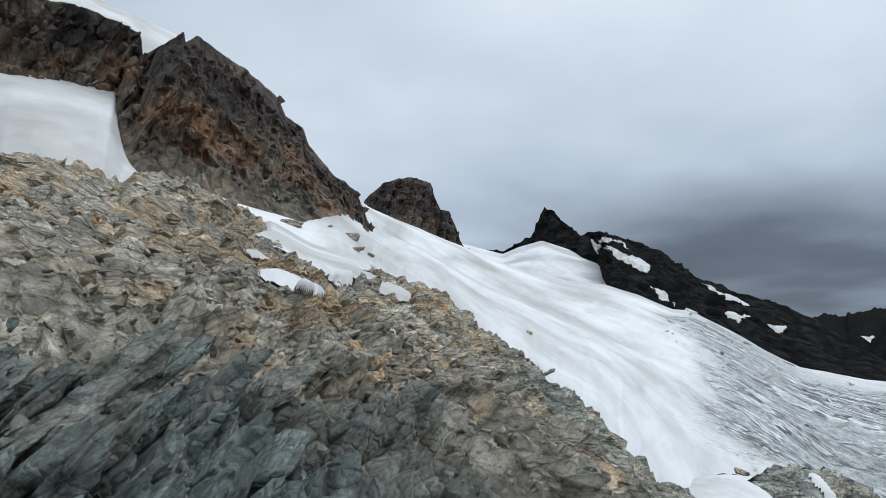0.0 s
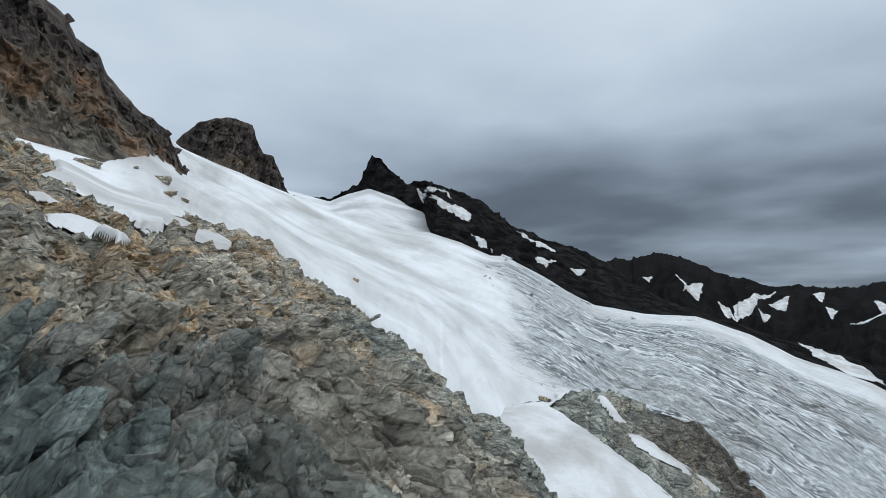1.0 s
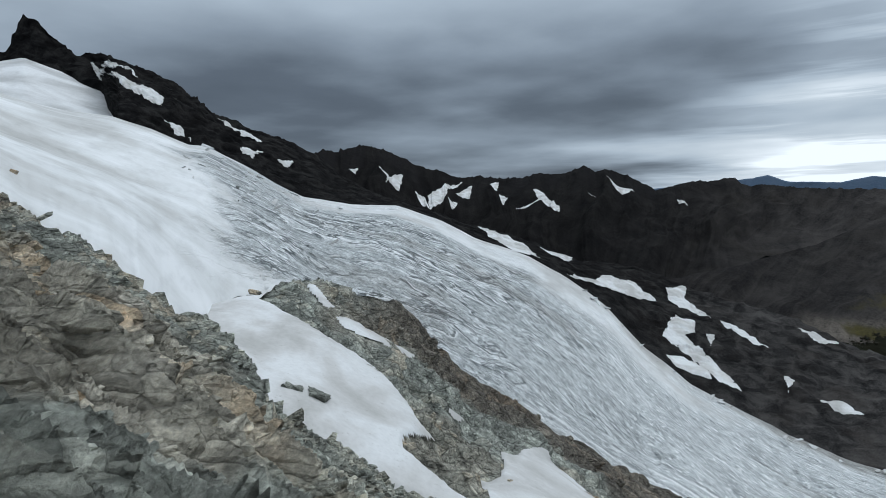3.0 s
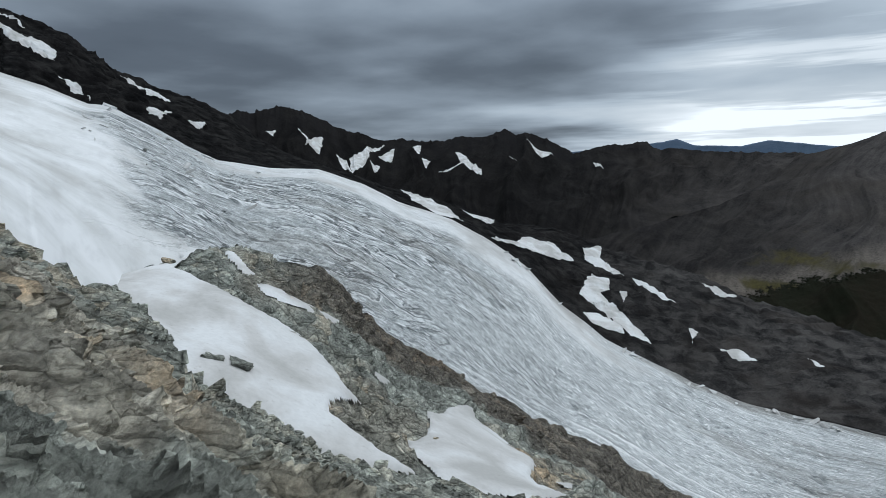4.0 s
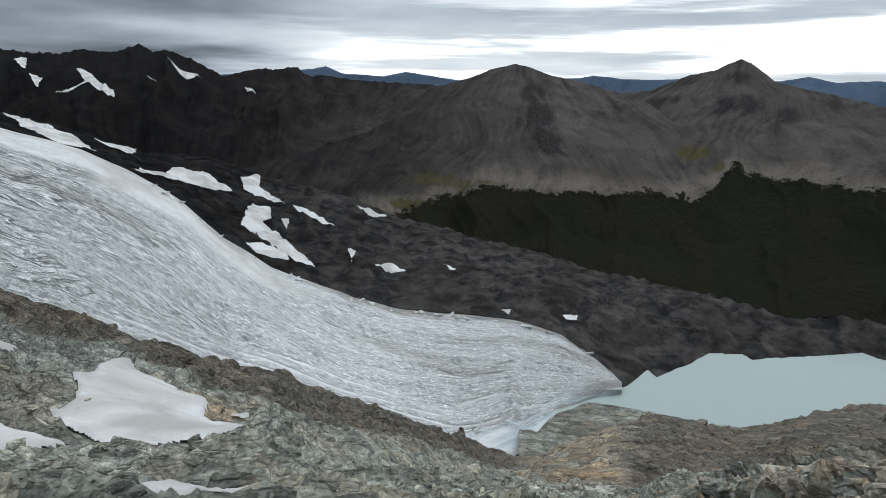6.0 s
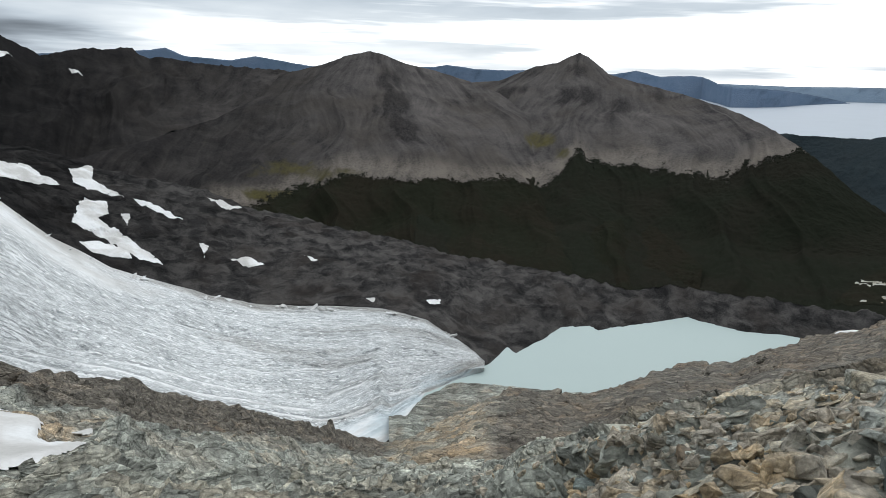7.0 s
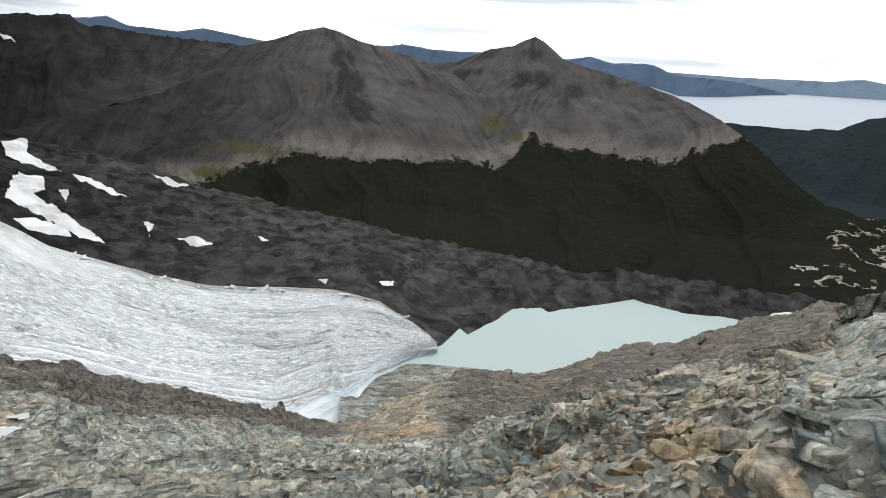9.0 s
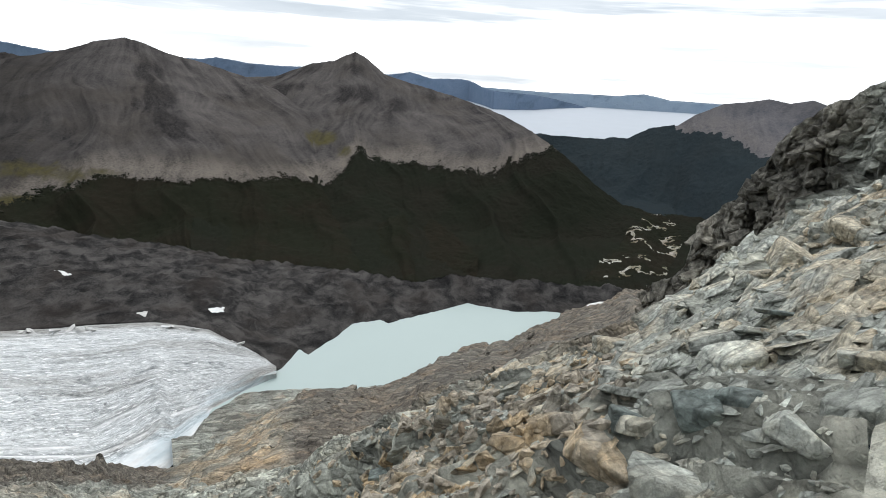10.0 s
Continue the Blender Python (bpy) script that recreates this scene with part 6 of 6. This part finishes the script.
scatter("shards", "upright grey-green schist plates", hill, SPLINTERS, 1500, (-44, -2), (15, 117), (0.02, 0.055, 0.08, 0.5), 0.1 * tone_hill, 17, NEAR_ROCK, 0.14, 0.15)
scatter("shards", "thin schist splinters between the plates", hill, PLATES, 1800, (-44, 6), (15, 132), (0.006, 0.016, 0.03, 0.2), 0.2 * tone_hill, 14, NEAR_ROCK, 0.5, 0.0)
pieces("slab", 12, 70, (124, 153), (70, 230), (0.03, 0.07, 0.15, 1.4), PALE_ROCK, 0.1, 15, 0.12, 0.3)
scatter("shards", "thin pale schist plates on the boulder slope", hill, SPLINTERS, 2400, (116, 153), (15, 296), (0.012, 0.036, 0.06, 0.9), 0.3 + 0 * tone_hill, 22, PALE_ROCK, 0.2, 0.15, keep=near_boulders)
scatter("shards", "pale broken blocks on the boulder slope", hill, BLOCKS, 3200, (112, 153), (15, 296), (0.005, 0.017, 0.04, 0.5), 0.4 + 0 * tone_hill, 18, PALE_ROCK, 0.3, 0.25, keep=near_boulders)
scatter("rubble", "tan rubble between the boulders", hill, STONES, 3600, (98, 136), (60, 240), (0.004, 0.012, 0.03, 0.4), 0.75 + 0 * tone_hill, 16, PALE_ROCK, 0.6, 0.0, 0.8)

scatter("rubble", "pale tan stones between the boulders", hill, STONES, 2600, (108, 135), (66, 170), (0.009, 0.022, 0.03, 0.3), 0.7 + 0 * tone_hill, 24, PALE_ROCK, 0.6, 0.05, 0.8)
scatter("shards", "stacked pale plates on the boulder slope", hill, PLATES, 500, (132, 153), (110, 230), (0.016, 0.04, 0.1, 0.6), 0.15 + 0 * tone_hill, 25, PALE_ROCK, 0.12, -0.1, 0.5)


def boulder(az, r, z, half, flat, turn, tilt, tone, mat, label, name="boulder", group="boulders on the slope", seed=1, rough=0.045, planes=13):
    me = boulder_mesh(seed, (half, half * 0.72, half * flat), rough=rough, planes=planes)
    me.attributes.new("tone", "FLOAT", "POINT").data.foreach_set("value", np.full(len(me.vertices), tone, np.float32))
    me.materials.append(mat)
    ob = new(name, me)
    a = radians(az)
    ob.matrix_world = pose(math.sin(a) * r, math.cos(a) * r, z, tilt[0], tilt[1], turn)
    return tagged(ob, label, name.replace("_", " "), group)


boulder(116.8, 15.00, -8.82, 0.58, 0.60, -99, (5, 1), 0.15, NEAR_ROCK, "grey-green schist boulder on the slope", seed=1)
boulder(123.8, 6.57, -4.05, 0.35, 0.40, -137, (-20, -5), 0.9, PALE_ROCK, "tan stained boulder among rubble", seed=2)
boulder(128.1, 6.81, -3.85, 0.32, 0.56, -134, (-20, -20), 0.85, PALE_ROCK, "tan stained boulder among rubble", seed=3)
boulder(124.6, 9.60, -5.41, 0.30, 0.32, -95, (0, -12), 0.7, PALE_ROCK, "tan stained boulder among rubble", seed=4)
boulder(132.7, 4.59, -2.78, 0.33, 0.56, -137, (11, 17), 0.8, PALE_ROCK, "tan stained boulder among rubble", seed=5)
boulder(135.9, 4.82, -2.54, 0.30, 0.36, -115, (-9, -0), 0.1, PALE_ROCK, "pale grey slab of schist on the slope", seed=6)
boulder(133.9, 7.23, -3.47, 0.36, 0.18, -123, (-20, 2), 0.2, PALE_ROCK, "pale grey slab of schist on the slope", seed=7)
boulder(137.4, 7.17, -3.35, 0.35, 0.40, -151, (8, -19), 0.2, PALE_ROCK, "pale grey slab of schist on the slope", seed=8)
boulder(141.1, 4.77, -2.29, 0.26, 0.72, -130, (8, -12), 0.3, NEAR_ROCK, "grey-green schist boulder on the slope", seed=9)
boulder(143.2, 9.37, -3.64, 0.54, 0.56, -119, (8, -21), 0.1, PALE_ROCK, "pale grey slab of schist on the slope", seed=10)
boulder(144.2, 11.21, -3.74, 0.48, 0.20, -132, (-22, 0), 0.15, PALE_ROCK, "pale grey slab of schist on the slope", seed=11)
boulder(145.5, 11.61, -3.47, 0.42, 0.13, -149, (-15, -8), 0.2, NEAR_ROCK, "grey-green schist boulder on the slope", seed=12)
boulder(141.1, 11.16, -4.01, 0.65, 0.20, -123, (-11, -15), 0.1, PALE_ROCK, "pale grey slab of schist on the slope", seed=13)
boulder(139.4, 3.86, -2.40, 0.36, 0.32, -127, (-7, 13), 0.1, PALE_ROCK, "pale grey slab of schist on the slope", seed=14)
boulder(148.7, 4.48, -2.11, 0.29, 0.40, -165, (-11, 13), 0.15, PALE_ROCK, "pale grey slab of schist on the slope", seed=15)
boulder(152.1, 8.87, -2.99, 0.41, 0.40, -152, (-5, -12), 0.1, PALE_ROCK, "pale grey slab of schist on the slope", seed=16)
boulder(149.9, 11.41, -3.25, 0.48, 0.48, -179, (10, -18), 0.1, PALE_ROCK, "pale grey slab of schist on the slope", seed=17)
boulder(146.0, 16.64, -3.71, 0.70, 0.64, -125, (-9, 20), 0.1, PALE_ROCK, "pale grey slab of schist on the slope", seed=18)
boulder(120.3, 6.18, -4.46, 0.16, 0.56, -126, (10, 2), 0.8, PALE_ROCK, "tan stained boulder among rubble", seed=19)
boulder(118.9, 8.99, -6.03, 0.19, 0.56, -134, (3, 8), 0.5, NEAR_ROCK, "grey-green schist boulder on the slope", seed=20)
boulder(123.5, 5.03, -3.40, 0.15, 0.48, -112, (-6, -12), 0.85, PALE_ROCK, "tan stained boulder among rubble", seed=21)
boulder(126.7, 4.82, -3.11, 0.18, 0.36, -118, (-18, 8), 0.9, PALE_ROCK, "tan stained boulder among rubble", seed=22)
boulder(116.1, 6.40, -4.64, 0.17, 0.56, -108, (-9, 13), 0.7, PALE_ROCK, "tan stained boulder among rubble", seed=23)
boulder(119.4, 11.17, -6.86, 0.28, 0.72, -138, (-9, 13), 0.5, NEAR_ROCK, "grey-green schist boulder on the slope", seed=24)
boulder(121.6, 9.36, -5.57, 0.17, 0.56, -129, (2, 5), 0.6, PALE_ROCK, "tan stained boulder among rubble", seed=25)
boulder(129.3, 9.18, -4.73, 0.16, 0.48, -103, (12, 10), 0.6, PALE_ROCK, "tan stained boulder among rubble", seed=26)
boulder(126.4, 11.53, -5.90, 0.23, 0.40, -108, (-17, 9), 0.4, NEAR_ROCK, "grey-green schist boulder on the slope", seed=27)
boulder(112.9, 13.04, -9.08, 0.37, 0.48, -92, (-8, 2), 0.4, NEAR_ROCK, "grey-green schist boulder on the slope", seed=28)
boulder(110.5, 15.20, -10.79, 0.51, 0.40, -112, (11, -8), 0.3, NEAR_ROCK, "grey-green schist boulder on the slope", seed=29)
boulder(137.4, 28.08, -9.41, 0.78, 0.40, -143, (-22, -4), 0.1, PALE_ROCK, "pale grey slab of schist on the slope", seed=30)
boulder(139.9, 28.60, -8.04, 0.69, 0.48, -132, (10, 19), 0.1, PALE_ROCK, "pale grey slab of schist on the slope", seed=31)
boulder(143.3, 17.46, -4.51, 0.58, 0.72, -154, (12, -14), 0.1, PALE_ROCK, "pale grey slab of schist on the slope", seed=32)
boulder(146.2, 22.54, -3.62, 0.80, 0.56, -127, (-17, -4), 0.1, PALE_ROCK, "pale grey slab of schist on the slope", seed=33)
boulder(149.7, 18.63, -3.08, 0.77, 0.48, -175, (7, 14), 0.1, PALE_ROCK, "pale grey slab of schist on the slope", seed=34)
boulder(143.9, 4.81, -2.17, 0.23, 0.64, -166, (-4, -11), 0.15, NEAR_ROCK, "grey-green schist boulder on the slope", seed=35)
boulder(152.3, 4.94, -2.05, 0.31, 0.72, -153, (-3, -17), 0.15, PALE_ROCK, "pale grey slab of schist on the slope", seed=36)
boulder(133.4, 22.46, -9.11, 1.18, 0.32, -112, (-13, -2), 0.15, PALE_ROCK, "pale grey slab of schist on the slope", seed=37)
boulder(117.1, 14.99, -8.79, 0.58, 0.60, -144, (-22, -13), 0.15, NEAR_ROCK, "grey-green schist boulder on the slope", seed=38)
boulder(112.3, 15.58, -9.85, 0.72, 0.40, -122, (10, 17), 0.2, NEAR_ROCK, "grey-green schist boulder on the slope", seed=39)
boulder(134.0, 9.29, -4.22, 0.52, 0.16, -135, (-7, 7), 0.15, PALE_ROCK, "pale grey slab of schist on the slope", seed=40)
boulder(135.6, 4.82, -2.57, 0.28, 0.48, -114, (-11, 13), 0.3, NEAR_ROCK, "grey-green schist boulder on the slope", seed=41)
boulder(-19.6, 9.14, -0.25, 0.20, 0.40, 14, (-2, 10), 0.2, PALE_ROCK, "pale grey slab of schist on the slope", seed=42)
boulder(-34.1, 9.71, -0.55, 0.38, 0.48, 34, (1, 9), 0.3, NEAR_ROCK, "grey-green schist boulder on the slope", seed=43)
boulder(-8.8, 147.1, 31.3, 2.89, 0.45, -16, (-9, -6), 0.7, TAN_ROCK, "rough rock standing out of the snow", "rock", "rocks in the snow", seed=101, rough=0.16, planes=18)
boulder(-8.1, 134.5, 26.0, 1.75, 0.30, -6, (-6, -9), 0.7, TAN_ROCK, "rough rock standing out of the snow", "rock", "rocks in the snow", seed=102, rough=0.16, planes=18)
boulder(-6.8, 139.4, 25.9, 1.21, 0.40, -7, (2, 17), 0.7, TAN_ROCK, "rough rock standing out of the snow", "rock", "rocks in the snow", seed=103, rough=0.16, planes=18)
boulder(-14.3, 135.3, 30.6, 3.25, 0.35, 7, (-3, 3), 0.7, TAN_ROCK, "rough rock standing out of the snow", "rock", "rocks in the snow", seed=104, rough=0.16, planes=18)
boulder(-18.4, 167.5, 44.7, 1.29, 0.50, 27, (6, 18), 0.7, TAN_ROCK, "rough rock standing out of the snow", "rock", "rocks in the snow", seed=105, rough=0.16, planes=18)
boulder(-10.8, 143.5, 32.9, 0.63, 0.60, 5, (4, 0), 0.7, TAN_ROCK, "rough rock standing out of the snow", "rock", "rocks in the snow", seed=106, rough=0.16, planes=18)
boulder(8.3, 166.3, 11.0, 1.07, 1.00, 8, (-5, 16), 0.7, TAN_ROCK, "rough rock standing out of the snow", "rock", "rocks in the snow", seed=107, rough=0.16, planes=18)
boulder(28.5, 121.0, -34.6, 3.5, 0.62, -28, (5, 22), 0.3, RIB_ROCK, "dark rock melting out of the snow", "rock", "rocks in the snow", seed=108, rough=0.24, planes=18)
boulder(30.9, 120.0, -35.7, 2.9, 0.42, -50, (-8, 20), 0.3, RIB_ROCK, "dark rock melting out of the snow", "rock", "rocks in the snow", seed=109, rough=0.24, planes=18)
boulder(48.8, 128.8, -58.8, 0.75, 0.40, -32, (-10, 7), 0.7, RIB_ROCK, "rough rock standing out of the snow", "rock", "rocks in the snow", seed=111, rough=0.16, planes=18)
boulder(25.7, 191.0, -23.1, 2.46, 0.40, -26, (2, 12), 0.7, RIB_ROCK, "rough rock standing out of the snow", "rock", "rocks in the snow", seed=112, rough=0.16, planes=18)



# fins of white ice along the margin of the glacier
def seracs(count, bearings, rows, seed):
    rng = np.random.default_rng(seed)
    meshes = [grid_mesh("serac", v, t, SNOW, None, smooth=False) for v, t in SPLINTERS[:8]]
    i0, j0, q, r = spots(ice, count, bearings, rows, rng)
    parent = bpy.data.objects["glacier"]
    for k in range(count):
        size = r[k] * math.exp(rng.uniform(math.log(0.004), math.log(0.011)))
        ob = new("serac", meshes[int(rng.integers(len(meshes)))])
        ob.parent = parent
        ob.matrix_world = pose(q[k][0], q[k][1], q[k][2] + 0.15 * size, rng.uniform(-40, 40), rng.uniform(-30, 30), rng.uniform(0, 360)) @ Matrix.Diagonal((size, size * 0.6, size * 1.6, 1))


seracs(36, (55, 96), (286, 297), 31)
seracs(44, (20, 34), (150, 270), 32)
